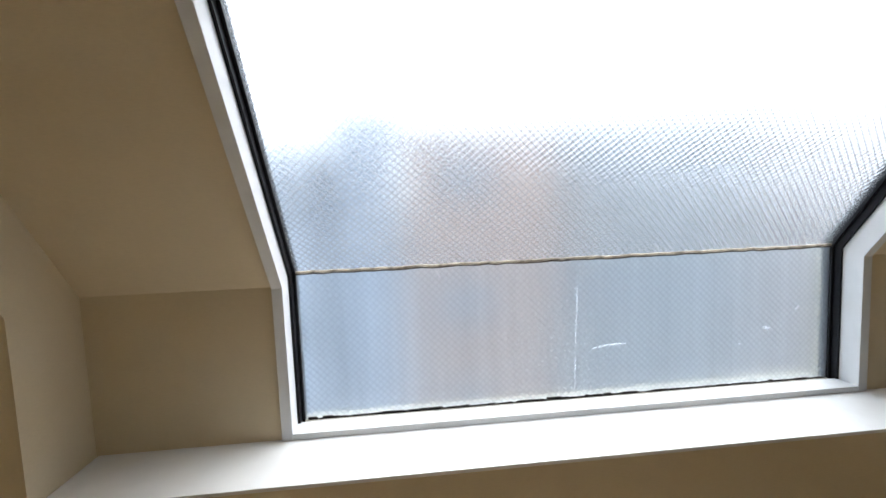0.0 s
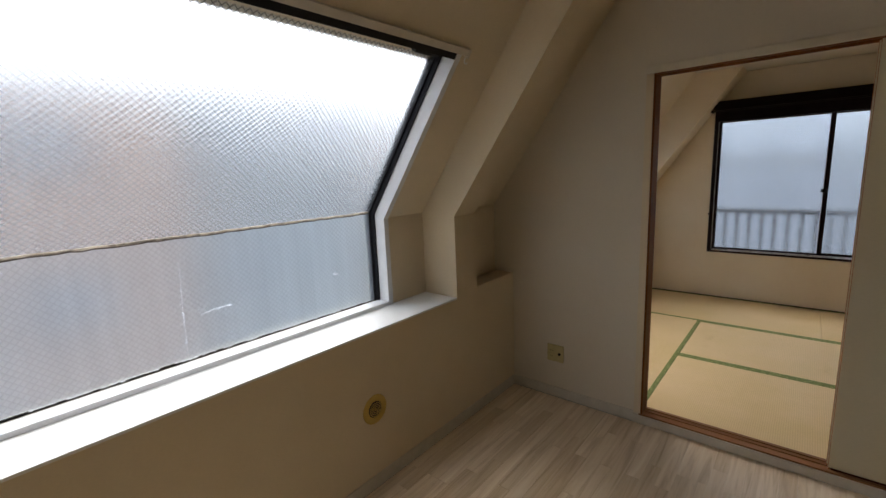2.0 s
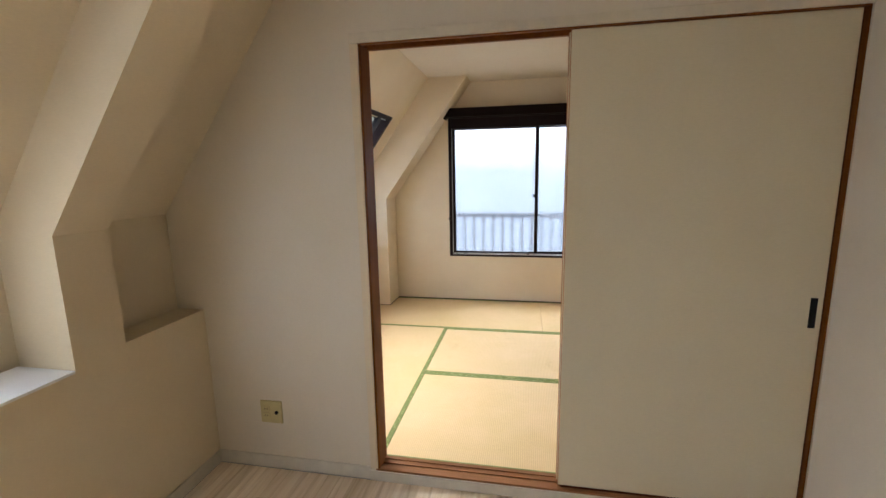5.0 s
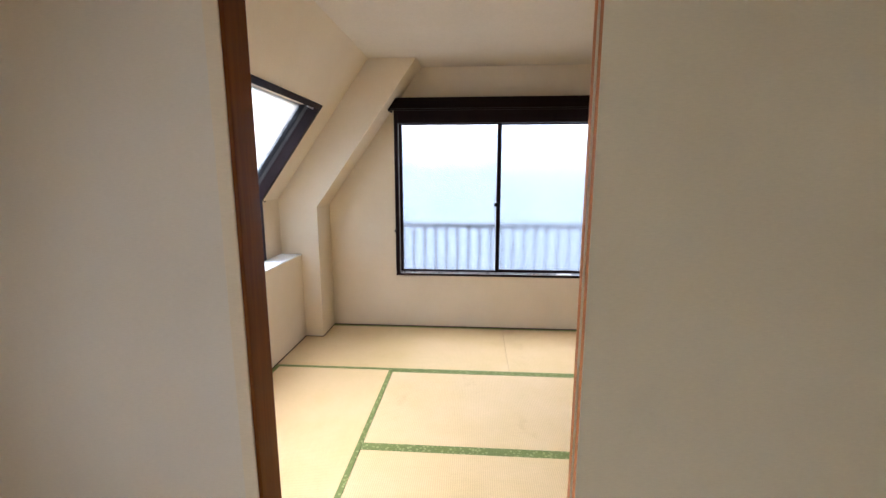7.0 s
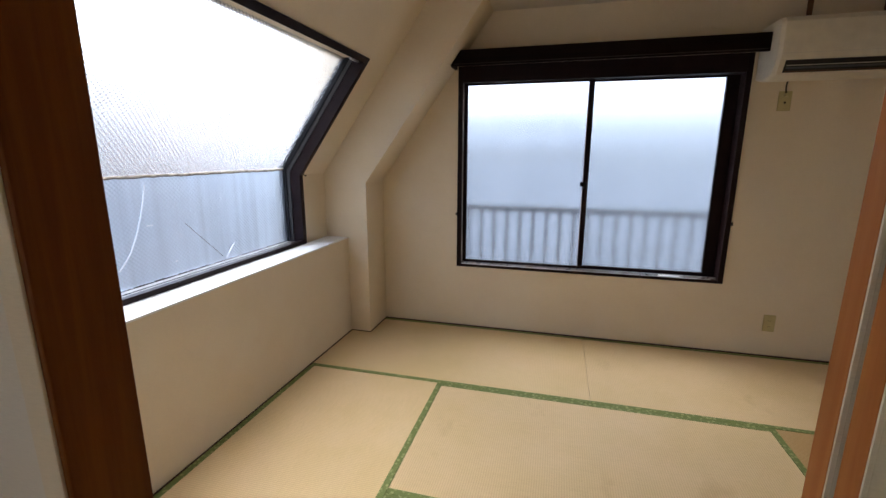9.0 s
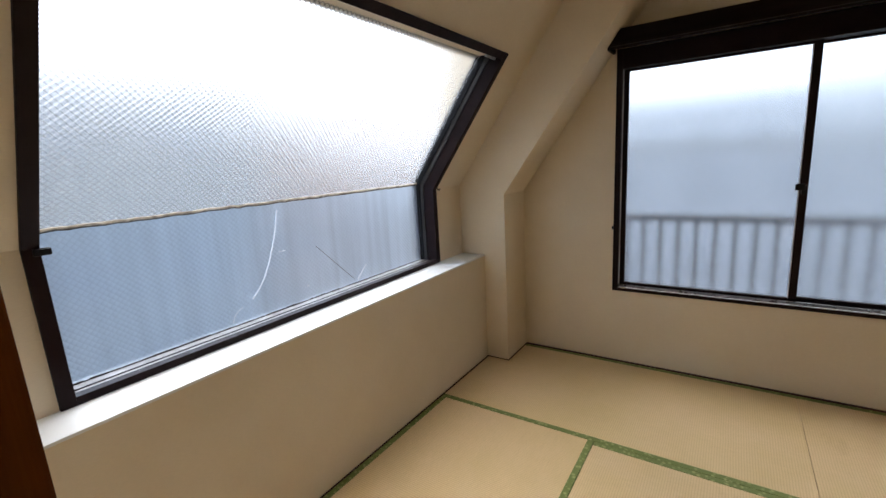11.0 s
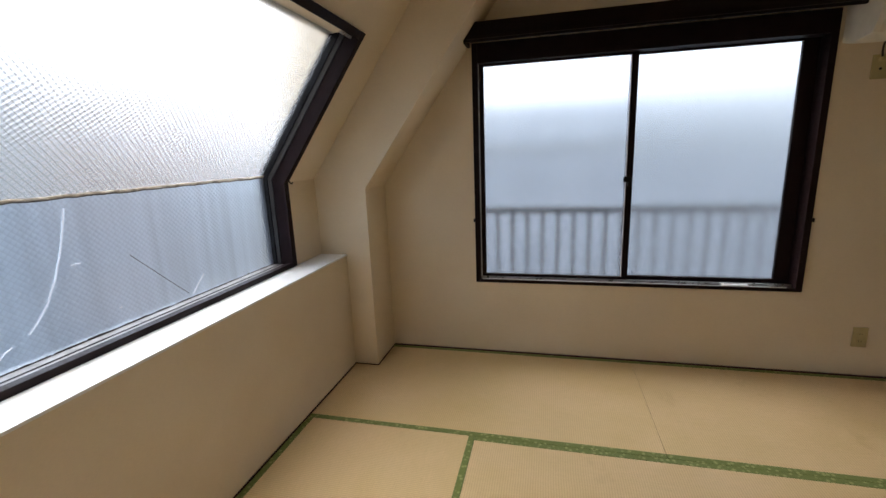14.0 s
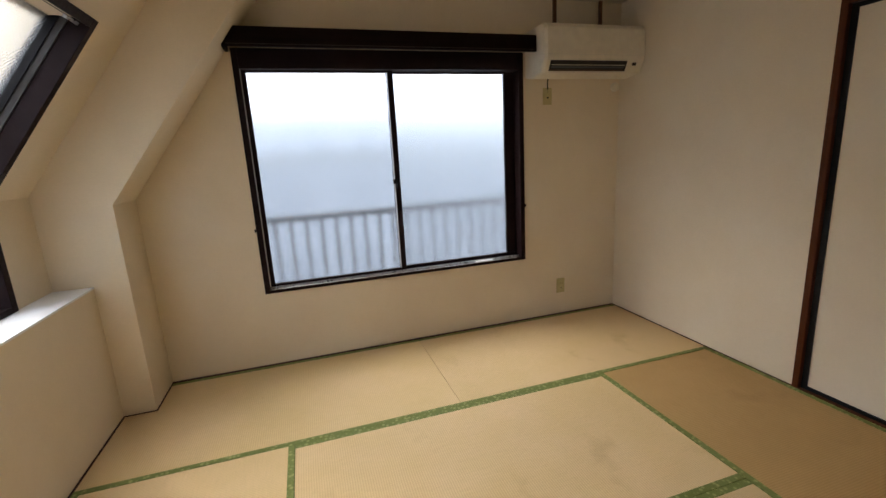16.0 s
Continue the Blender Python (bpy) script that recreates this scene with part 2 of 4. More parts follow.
M_AC = plain("aged_white_plastic", (0.70, 0.63, 0.50), 0.38, wear=0.05)
# dark plastic, also the colour for shade inside vent and outlet slot
M_AC_DARK = plain("dark_plastic_and_vent_shade", (0.03, 0.028, 0.026), 0.5)
M_YELLOW = plain("yellowed_plastic", (0.52, 0.36, 0.10), 0.45, wear=0.1)
M_STAIN = plain("yellowed_paper", (0.66, 0.45, 0.11), 0.7, wear=0.08)
M_CHROME = plain("worn_steel", (0.55, 0.55, 0.55), 0.3, 1.0)
M_CAULK = plain("dirty_caulk", (0.42, 0.39, 0.34), 0.8, wear=0.25, scale=30)
M_MUCK = plain("window_grime", (0.06, 0.055, 0.05), 0.9, wear=0.3, scale=40)
M_LEDGE = plain("dull_grey_aluminium", (0.30, 0.28, 0.275), 0.5, 0.2, wear=0.25, scale=25)
M_TAPE, n_, l_, b_ = material("white_crack")
b_.inputs["Base Color"].default_value = (0.85, 0.88, 0.92, 1)
tr_ = n_.new("ShaderNodeBsdfTranslucent")
tr_.inputs[0].default_value = (0.92, 0.95, 1.0, 1)
mx_ = n_.new("ShaderNodeMixShader")
mx_.inputs[0].default_value = 0.7
l_.new(b_.outputs[0], mx_.inputs[1])
l_.new(tr_.outputs[0], mx_.inputs[2])
l_.new(mx_.outputs[0], n_["Material Output"].inputs[0])
M_BRIGHT = plain("bright_aluminium_and_glint", (0.62, 0.62, 0.64), 0.35, 0.6, wear=0.12)
M_FILLER, n_, l_, b_ = material("old_joint_filler")
b_.inputs["Roughness"].default_value = 0.8
f_ = ramp(n_, l_, noise_node(n_, l_, coords(n_), 35, 4).outputs[0], [(0.35, (0.36, 0.31, 0.25)), (0.6, (0.78, 0.72, 0.62))])
l_.new(f_.outputs[0], b_.inputs["Base Color"])
tr_ = n_.new("ShaderNodeBsdfTranslucent")
l_.new(f_.outputs[0], tr_.inputs[0])
mx_ = n_.new("ShaderNodeMixShader")
mx_.inputs[0].default_value = 0.45
l_.new(b_.outputs[0], mx_.inputs[1])
l_.new(tr_.outputs[0], mx_.inputs[2])
l_.new(mx_.outputs[0], n_["Material Output"].inputs[0])
M_PIPE = plain("brown_pipe", (0.13, 0.06, 0.03), 0.5)
# lower-pane copies: the dimmer, bluer light outside is put into their tint
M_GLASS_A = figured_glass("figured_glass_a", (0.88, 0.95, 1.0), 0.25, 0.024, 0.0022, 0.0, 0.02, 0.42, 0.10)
M_GLASS_A_LOW_DIM = figured_glass("figured_glass_a_low_dim", (0.82, 0.93, 1.0), 0.28, 0.024, 0.0045, 0.14, 0.05, 0.17)
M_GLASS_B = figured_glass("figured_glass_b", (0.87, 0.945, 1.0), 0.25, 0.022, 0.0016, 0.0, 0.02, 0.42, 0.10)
M_GLASS_B_LOW_DIM = figured_glass("figured_glass_b_low_dim", (0.58, 0.74, 0.92), 0.28, 0.022, 0.0045, 0.24, 0.02, 0.14)
M_GLASS_C = figured_glass("figured_glass_c", (0.50, 0.565, 0.62), 0.19, 0.018, 0.0034, 0.0, 0.0, 0.10, 0.1)
M_GLASS_C2 = figured_glass("figured_glass_c_dull", (0.49, 0.555, 0.605), 0.23, 0.018, 0.0034, 0.0, 0.0, 0.10, 0.1)
M_RAILING = plain("railing_aluminium", (0.085, 0.09, 0.10), 0.5, 0.1)
M_CONCRETE = plain("concrete", (0.38, 0.38, 0.37), 0.85, wear=0.12, scale=3, grain=0.3)
M_GROUND = plain("town_ground", (0.14, 0.14, 0.14), 0.9, wear=0.2, scale=0.3)


# ---- helpers for building ----
def box(bm, lo, hi):
    x0, y0, z0 = lo
    x1, y1, z1 = hi
    v = [bm.verts.new(c) for c in ((x0, y0, z0), (x1, y0, z0), (x1, y1, z0), (x0, y1, z0), (x0, y0, z1), (x1, y0, z1), (x1, y1, z1), (x0, y1, z1))]
    for f in ((0, 3, 2, 1), (4, 5, 6, 7), (0, 1, 5, 4), (1, 2, 6, 5), (2, 3, 7, 6), (3, 0, 4, 7)):
        bm.faces.new([v[i] for i in f])
    return bm


def prism(bm, outline, y0, y1):
    """An outline in x and z, drawn out along y."""
    a = [bm.verts.new((x, y0, z)) for x, z in outline]
    b = [bm.verts.new((x, y1, z)) for x, z in outline]
    bm.faces.new(a)
    bm.faces.new(b[::-1])
    for i in range(len(a)):
        j = (i + 1) % len(a)
        bm.faces.new((a[j], a[i], b[i], b[j]))
    return bm


def finish(bm, bevel=0.0):
    bmesh.ops.recalc_face_normals(bm, faces=bm.faces)
    if bevel:
        bmesh.ops.bevel(bm, geom=list(bm.edges), offset=bevel, segments=2, profile=0.6, affect="EDGES", clamp_overlap=True)
    return bm


def meshed(name, bm, mat):
    me = bpy.data.meshes.new(name)
    bm.to_mesh(me)
    bm.free()
    me.materials.append(mat)
    return me


def part(name, bm, mat, parent, label=""):
    ob = new(name, meshed(name, bm, mat))
    ob.parent = parent
    return tagged(ob, label)


def slab(name, lo, hi, mat, parent=None, bevel=0.0, label=""):
    bm = finish(box(bmesh.new(), lo, hi), bevel)
    ob = new(name, meshed(name, bm, mat))
    if parent:
        ob.parent = parent
    return tagged(ob, label)


def thing(name, label, category, at=(0, 0, 0), group="", kind=""):
    ob = new(name)
    ob.location = at
    ob.empty_display_size = 0.1
    return tagged(ob, label, category, group, kind)


def structure(ob, label="", category=""):
    return tagged(ob, label, category, kind="structure")


def tube(bm, points, r, sides=8):
    """A round rod through points."""
    rings = []
    for i, p in enumerate(points):
        p = Vector(p)
        d = (Vector(points[min(i + 1, len(points) - 1)]) - Vector(points[max(i - 1, 0)])).normalized()
        u = d.orthogonal().normalized()
        w = d.cross(u)
        if rings:
            u = (last - d * last.dot(d)).normalized()
            w = d.cross(u)
        last = u
        rings.append([bm.verts.new(p + r * (math.cos(a) * u + math.sin(a) * w)) for a in (2 * math.pi * k / sides for k in range(sides))])
    for a, b in zip(rings, rings[1:]):
        for k in range(sides):
            bm.faces.new((a[k], a[(k + 1) % sides], b[(k + 1) % sides], b[k]))
    bm.faces.new(rings[0][::-1])
    bm.faces.new(rings[-1])
    return bm


def lathe(bm, profile, sides=28, axis="x"):
    """A turned shape: profile of (radius, height), axis along local x."""
    rings = []
    for r, h in profile:
        rings.append([bm.verts.new((h, r * math.cos(2 * math.pi * k / sides), r * math.sin(2 * math.pi * k / sides))) for k in range(sides)])
    for a, b in zip(rings, rings[1:]):
        for k in range(sides):
            bm.faces.new((a[k], a[(k + 1) % sides], b[(k + 1) % sides], b[k]))
    bm.faces.new(rings[-1])
    bm.faces.new(rings[0][::-1])
    return bm


# ---- the bent wall: upright to the knee, then leaning in ----
def bent(x0, z0, knee, top, d):
    """The wall's section line, d metres further out: foot, knee, head (cut square to the slope)."""
    w = math.sqrt(1 + SLOPE * SLOPE)
    return [(x0 - d, z0), (x0 - d, knee + d * (w - 1) / SLOPE), (x0 + SLOPE * (top - knee) - d / w, top + d * SLOPE / w)]


def bent_wall(bm, x0, z0, knee, ceil, y0, y1, out):
    """A solid wall piece from its room face out to x = out at the foot."""
    top = ceil + 0.06
    a = [(x0, z0), (x0, knee), (x0 + SLOPE * (top - knee), top)]
    b = [(out + SLOPE * (top - knee), top), (out, knee), (out, z0)]
    return prism(bm, a + b, y0, y1)


def bent_band(bm, x0, z0, knee, top, d0, d1, y0, y1):
    return prism(bm, bent(x0, z0, knee, top, d0) + bent(x0, z0, knee, top, d1)[::-1], y0, y1)


def slope_pose(x0, knee):
    """Local x along the wall (+y), local y up the slope, local z out of the room, from the knee."""
    w = math.sqrt(1 + SLOPE * SLOPE)
    m = Matrix(((0, SLOPE / w, -1 / w, x0), (1, 0, 0, 0), (0, 1 / w, SLOPE / w, knee), (0, 0, 0, 1)))
    return m


def placed(bm, m):
    bmesh.ops.transform(bm, matrix=m, verts=bm.verts)
    return bm


def attic_window(name, label, x0, z0, knee, top, y0, y1, trim, inner, glass_up, glass_low, glass_d, trim_w, sash_w, top_mat, ledge=False):
    """A fixed window that follows the bent wall: frame members, two panes and the joint between them."""
    win = structure(thing(name, label, "window", (x0, (y0 + y1) / 2, z0)), label, "window")
    inv = Matrix.Translation((-x0, -(y0 + y1) / 2, -z0))
    L = (top - knee) * math.sqrt(1 + SLOPE * SLOPE)
    sp = slope_pose(x0, knee)

    def add(n_, bm, mat, lab="", bev=0.0, par=None):
        finish(bm, bev)
        ob = part(n_, placed(bm, inv), mat, par or win, lab)
        return ob

    w = trim_w
    # room-side trim
    add("frame_side", bent_band(bmesh.new(), x0, z0, knee, top, -0.012, 0.07, y0, y0 + w), trim, bev=0.002)
    add("frame_side", bent_band(bmesh.new(), x0, z0, knee, top, -0.012, 0.07, y1 - w, y1), trim, bev=0.002)
    lip = 0.028 if ledge else 0.07
    add("frame_bottom", box(bmesh.new(), (x0 - lip, y0 + w, z0), (x0 + 0.011, y1 - w, z0 + (0.026 if ledge else w * 0.58))), trim, bev=0.002)
    add("frame_top", placed(box(bmesh.new(), (y0 + w, L - w, -0.012), (y1 - w, L, 0.07)), sp), top_mat, bev=0.002)
    # inner sash, set back in two steps
    for d0, d1, a, b in ((0.060, glass_d + 0.03, 0.0, sash_w), (0.085, glass_d + 0.03, sash_w, 2 * sash_w)):
        mat = inner if a == 0 else M_BLACK
        add("sash_side", bent_band(bmesh.new(), x0, z0, knee, top, d0, d1, y0 + w + a, y0 + w + b), mat, bev=0.0015)
        add("sash_side", bent_band(bmesh.new(), x0, z0, knee, top, d0, d1, y1 - w - b, y1 - w - a), mat, bev=0.0015)
        add("sash_top", placed(box(bmesh.new(), (y0 + w + b, L - w - b, d0), (y1 - w - b, L - w - a, d1)), sp), mat, bev=0.0015)
    add("sash_bottom", box(bmesh.new(), (x0 - glass_d - 0.03, y0 + w + 2 * sash_w, z0), (x0 - lip - 0.0005, y1 - w - 2 * sash_w, z0 + (0.021 if ledge else 0.016))), M_LEDGE if ledge else M_CAULK, "grimy metal glazing ledge", bev=0.002)
    if ledge:
        add("gasket", box(bmesh.new(), (x0 - 0.062, y0 + w + 2 * sash_w, z0 + 0.0195), (x0 - 0.055, y1 - w - 2 * sash_w, z0 + 0.0235)), M_BLACK, "black rubber glazing strip", bev=0.001)
    g0, g1 = y0 + w + 2 * sash_w - 0.006, y1 - w - 2 * sash_w + 0.006
    # panes: local x along the wall, y up, z out
    kz = bent(x0, z0, knee, top, glass_d)[1][1]
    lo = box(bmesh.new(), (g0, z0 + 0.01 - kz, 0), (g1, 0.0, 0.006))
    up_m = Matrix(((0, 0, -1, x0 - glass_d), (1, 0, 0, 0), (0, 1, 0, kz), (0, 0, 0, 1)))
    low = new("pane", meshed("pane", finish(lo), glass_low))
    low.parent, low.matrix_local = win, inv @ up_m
    tagged(low, "lower upright pane of frosted figured glass, tinted for dimmer outside light")
    up_off = (x0 - glass_d, kz)
    m2 = slope_pose(*up_off)
    hi = new("pane", meshed("pane", finish(box(bmesh.new(), (g0, 0.0, 0), (g1, L - 0.02, 0.006))), glass_up))
    hi.parent, hi.matrix_local = win, inv @ m2
    tagged(hi, "leaning upper pane of figured glass")
    for p in (low, hi):
        p.visible_shadow = False
    # joint between the panes: a crooked line of old filler
    bm = bmesh.new()
    rr = random.Random(7)
    pts = [(x0 - glass_d + 0.004, g0 + (g1 - g0) * k / 60, kz + rr.uniform(-0.0025, 0.0025)) for k in range(61)]
    tube(bm, pts, 0.0055, 6)
    add("joint", bm, M_FILLER, "pale dirty filler in the joint between the panes")
    bm = tube(bmesh.new(), [(x + 0.003, y, z - 0.0062) for x, y, z in pts], 0.0018, 5)
    add("joint_line", bm, M_MUCK, "thin dark line under the filler")
    # dried dirt along the foot of the lower pane
    bm = bmesh.new()
    for k in range(320):
        y = rr.uniform(g0 + 0.03, g1 - 0.03)
        s = rr.uniform(0.006, 0.028)
        h = rr.uniform(0.0, 0.005 if ledge else 0.009) * rr.random()
        zb = z0 + (0.0205 if ledge else 0.0155)
        box(bm, (x0 - glass_d + 0.0005, y - s, zb), (x0 - glass_d + 0.006, y + s, zb + 0.0015 + h))
    add("grime", bm, M_MUCK, "black grime along the foot of the pane")
    return win, inv, kz


# ---- floors and ceilings ----
floor_a = structure(slab("floor", (-0.1, AY0 - 0.1, -0.2), (AX1 + 0.1, 0.0, -0.012), M_GROUT), "pale oak laminate floor of narrow boards", "floor")
floor_b = structure(slab("floor_tatami_room", (-0.6, 0.0, -0.2), (BX1 + 0.1, BY1 + 0.1, BZ - 0.055), M_CONCRETE), "underfloor beneath the tatami mats", "floor")
ceiling_a = structure(slab("ceiling", (0.0, AY0 - 0.1, A_CEIL), (AX1 + 0.1, 0.0, A_CEIL + 0.12), M_CEIL), "papered cream ceiling", "ceiling")
ceiling_b = structure(slab("ceiling_tatami_room", (0.0, BY0 - 0.02, B_CEIL), (BX1 + 0.1, BY1 + 0.1, B_CEIL + 0.12), M_CEIL), "papered cream ceiling over the tatami room", "ceiling")

# ---- room A, the wall with the attic window ----
W1 = dict(x0=-0.248, z0=0.812, knee=1.307, top=2.067, y0=-2.990, y1=-0.93)
bm = bmesh.new()
box(bm, (OUT, AY0 - 0.1, 0.0), (0.0, 0.0, 0.800))
bent_wall(bm, W1["x0"], 0.80, 1.307, A_CEIL, -3.55, W1["y0"], OUT)
bent_wall(bm, W1["x0"], 0.80, 1.307, A_CEIL, W1["y1"], -0.638, OUT)
bent_wall(bm, 0.0, 0.80, 1.292, A_CEIL, -0.638, -0.434, OUT)
bent_wall(bm, 0.0, 0.80, 1.303, A_CEIL, AY0 - 0.1, -3.55, OUT)
bent_wall(bm, -0.15, 0.80, 1.305, A_CEIL, -0.434, 0.0, OUT)
box(bm, (-0.149, -0.433, 0.80), (0.0, 0.0, 0.832))
t_ = W1["top"]
xa, xo = W1["x0"] + SLOPE * (t_ - W1["knee"]), OUT + SLOPE * (t_ - W1["knee"])
dz = A_CEIL + 0.06 - t_
prism(bm, [(xa, t_), (xa + SLOPE * dz, t_ + dz), (xo + SLOPE * dz, t_ + dz), (xo, t_)], W1["y0"], W1["y1"])
wall_w = structure(new("wall_west", meshed("wall_west", finish(bm), M_WALL_A)), "papered cream attic wall that leans inward above a knee", "wall")

sill_a = structure(slab("window_sill", (W1["x0"] - 0.02, -3.545, 0.800), (0.004, -0.642, 0.811), M_SILL, bevel=0.002), "white laminate window sill", "sill")
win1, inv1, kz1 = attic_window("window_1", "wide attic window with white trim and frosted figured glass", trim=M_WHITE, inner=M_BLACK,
                               glass_up=M_GLASS_A, glass_low=M_GLASS_A_LOW_DIM, glass_d=0.095, trim_w=0.034, sash_w=0.009, top_mat=M_BLACK, **W1)

# ---- the wall between the rooms, with the sliding doors ----
bm = bmesh.new()
box(bm, (-0.4, 0.0, 0.0), (DOOR_X0 - 0.004, BY0, 2.6))
box(bm, (DOOR_X0 - 0.004, 0.0, DOOR_Z1 + 0.03), (DOOR_X1 + 0.004, BY0, 2.6))
box(bm, (DOOR_X1 + 0.004, 0.0, 0.0), (BX1 + 0.1, BY0, 2.6))
box(bm, (DOOR_X0 - 0.004, 0.0, 0.0), (DOOR_X1 + 0.004, BY0, DOOR_Z0 - 0.022))
wall_n = structure(new("wall_north", meshed("wall_north", finish(bm), M_WALL_N)), "papered cream wall with a wide sliding door opening", "wall")

door1 = structure(thing("door_1", "wide door frame of brown wood with two sliding tracks", "door frame", (DOOR_X0, 0, 0)), "", "")
iv = Matrix.Translation((-DOOR_X0, 0, 0))


def dpart(name, lo, hi, mat, bev=0.002, label="", parent=None):
    return part(name, placed(finish(box(bmesh.new(), lo, hi), bev), iv), mat, parent or door1, label)


dpart("jamb", (DOOR_X0 - 0.003, -0.004, DOOR_Z0), (DOOR_X0 + 0.017, BY0 + 0.004, DOOR_Z1 + 0.026), M_JAMB, 0.003)
dpart("jamb", (DOOR_X1 - 0.003, -0.003, DOOR_Z0), (DOOR_X1 + 0.003, BY0 + 0.004, DOOR_Z1 + 0.026), M_JAMB, 0.003)
# head and sill with grooves for the doors
for a, b, h in ((-0.006, 0.015, 0), (0.015, 0.0470, 1), (0.0470, 0.0485, 0), (0.0485, 0.080, 1), (0.080, BY0 + 0.003, 0)):
    dpart("head_rail", (DOOR_X0 + 0.017, a, DOOR_Z1 + (0.014 if h else 0.0)), (DOOR_X1 - 0.003, b, DOOR_Z1 + 0.027), M_JAMB, 0.001)
    dpart("sill_rail", (DOOR_X0 - 0.003, a, DOOR_Z0 - 0.021), (DOOR_X1 + 0.003, b, DOOR_Z0 - (0.006 if h else 0.0)), M_RAIL, 0.001)
trim1 = dpart("casing", (DOOR_X0 - 0.032, -0.012, DOOR_Z1 + 0.005), (2.698, 0.001, DOOR_Z1 + 0.045), M_CASING, 0.003, "narrow pale cream head casing")
dpart("casing", (DOOR_X0 - 0.030, -0.008, 0.0615), (DOOR_X0 + 0.007, 0.001, DOOR_Z1 + 0.004), M_WALL_A, 0.002, "thin papered side casing")


def sliding_door(x0, x1, y0, y1, label):
    z0, z1 = DOOR_Z0 - 0.004, DOOR_Z1 + 0.010
    d = thing("sliding_door", label, "sliding door", (x0, (y0 + y1) / 2, z0), "sliding doors of the tatami room")
    m = Matrix.Translation((-x0, -(y0 + y1) / 2, -z0))

    def add(n_, lo, hi, mat, lab="", bev=0.0015):
        return part(n_, placed(finish(box(bmesh.new(), lo, hi), bev), m), mat, d, lab)

    add("panel", (x0 + 0.004, y0 + 0.001, z0 + 0.012), (x1 - 0.005, y1 - 0.001, z1 - 0.002), M_PANEL, "cream papered door face")
    add("edge_strip", (x0, y0 + 0.0025, z0), (x0 + 0.004, y1 - 0.0005, z1), M_STILE, "orange-brown knotty wooden edge", 0.0006)
    add("paper_edge", (x0 + 0.0005, y0 + 0.0002, z0 + 0.012), (x0 + 0.0042, y0 + 0.0025, z1), M_PANEL, "", 0.0004)
    add("edge_strip", (x1 - 0.005, y0, z0), (x1, y1, z1), M_POST, "dark brown wooden edge")
    add("bottom_rail", (x0 + 0.010, y0 - 0.001, z0), (x1 - 0.014, y1 + 0.001, z0 + 0.012), M_POST, "dark brown bottom rail")
    px = x1 - 0.036
    add("finger_pull", (px - 0.012, y0 - 0.002, 0.865), (px + 0.012, y0 + 0.006, 0.985), M_BLACK, "black recessed finger pull", 0.002)
    return d


sliding_door(1.727, DOOR_X1 - 0.004, 0.017, 0.046, "cream papered sliding door standing half across the opening")
sliding_door(1.722, DOOR_X1 - 0.005, 0.049, 0.078, "cream papered sliding door slid behind the other one")

# ---- room A, other walls ----
bm = bmesh.new()
D2Y0, D2Y1, D2Z = -1.46, -0.640, 2.0
box(bm, (AX1, D2Y1, 0), (AX1 + 0.12, 0.0, 2.6))
box(bm, (AX1, AY0 - 0.1, 0), (AX1 + 0.12, D2Y0, 2.6))
box(bm, (AX1, D2Y0, D2Z), (AX1 + 0.12, D2Y1, 2.6))
wall_e = structure(new("wall_east", meshed("wall_east", finish(bm), M_WALL_N)), "papered off-white wall with a door", "wall")
wall_s = structure(slab("wall_south", (-0.4, AY0 - 0.2, 0), (AX1, AY0, 2.6), M_WALL_A), "plain papered wall", "wall")

door2 = structure(thing("door_2", "white framed door with glass panes", "door", (AX1, D2Y1, 0)), "", "")
iv = Matrix.Translation((-AX1, -D2Y1, 0))
# casing coloured greyer than the white leaf to paint its shaded band
dpart("casing", (AX1 - 0.012, D2Y1 - 0.012, 0.0), (AX1 + 0.10, D2Y1 + 0.03, D2Z + 0.03), M_BASE, 0.003, "pale grey door casing, its shade put into the colour", door2)
dpart("casing", (AX1 - 0.012, D2Y0 - 0.03, 0.0), (AX1 + 0.10, D2Y0 + 0.012, D2Z + 0.03), M_BASE, 0.003, "pale grey door casing, its shade put into the colour", door2)
dpart("casing", (AX1 - 0.011, D2Y0 + 0.012, D2Z - 0.012), (AX1 + 0.10, D2Y1 - 0.012, D2Z + 0.03), M_BASE, 0.003, "pale grey door casing, its shade put into the colour", door2)
leaf = dpart("leaf_stile", (AX1 - 0.018, D2Y1 - 0.075, 0.01), (AX1 + 0.018, D2Y1 - 0.014, D2Z - 0.014), M_WHITE, 0.003, parent=door2)
dpart("leaf_stile", (AX1 - 0.018, D2Y0 + 0.014, 0.01), (AX1 + 0.018, D2Y0 + 0.075, D2Z - 0.014), M_WHITE, 0.003, parent=door2)
for z0, z1 in ((0.01, 0.12), (0.60, 0.64), (1.06, 1.10), (1.50, 1.54), (1.92, D2Z - 0.014)):
    dpart("leaf_rail", (AX1 - 0.017, D2Y0 + 0.075, z0), (AX1 + 0.017, D2Y1 - 0.075, z1), M_WHITE, 0.003, parent=door2)
for z0, z1 in ((0.12, 0.60), (0.64, 1.06), (1.10, 1.50), (1.54, 1.92)):
    dpart("pane", (AX1 - 0.002, D2Y0 + 0.075, z0), (AX1 + 0.003, D2Y1 - 0.075, z1), M_GLASS_C2, 0.0, parent=door2)
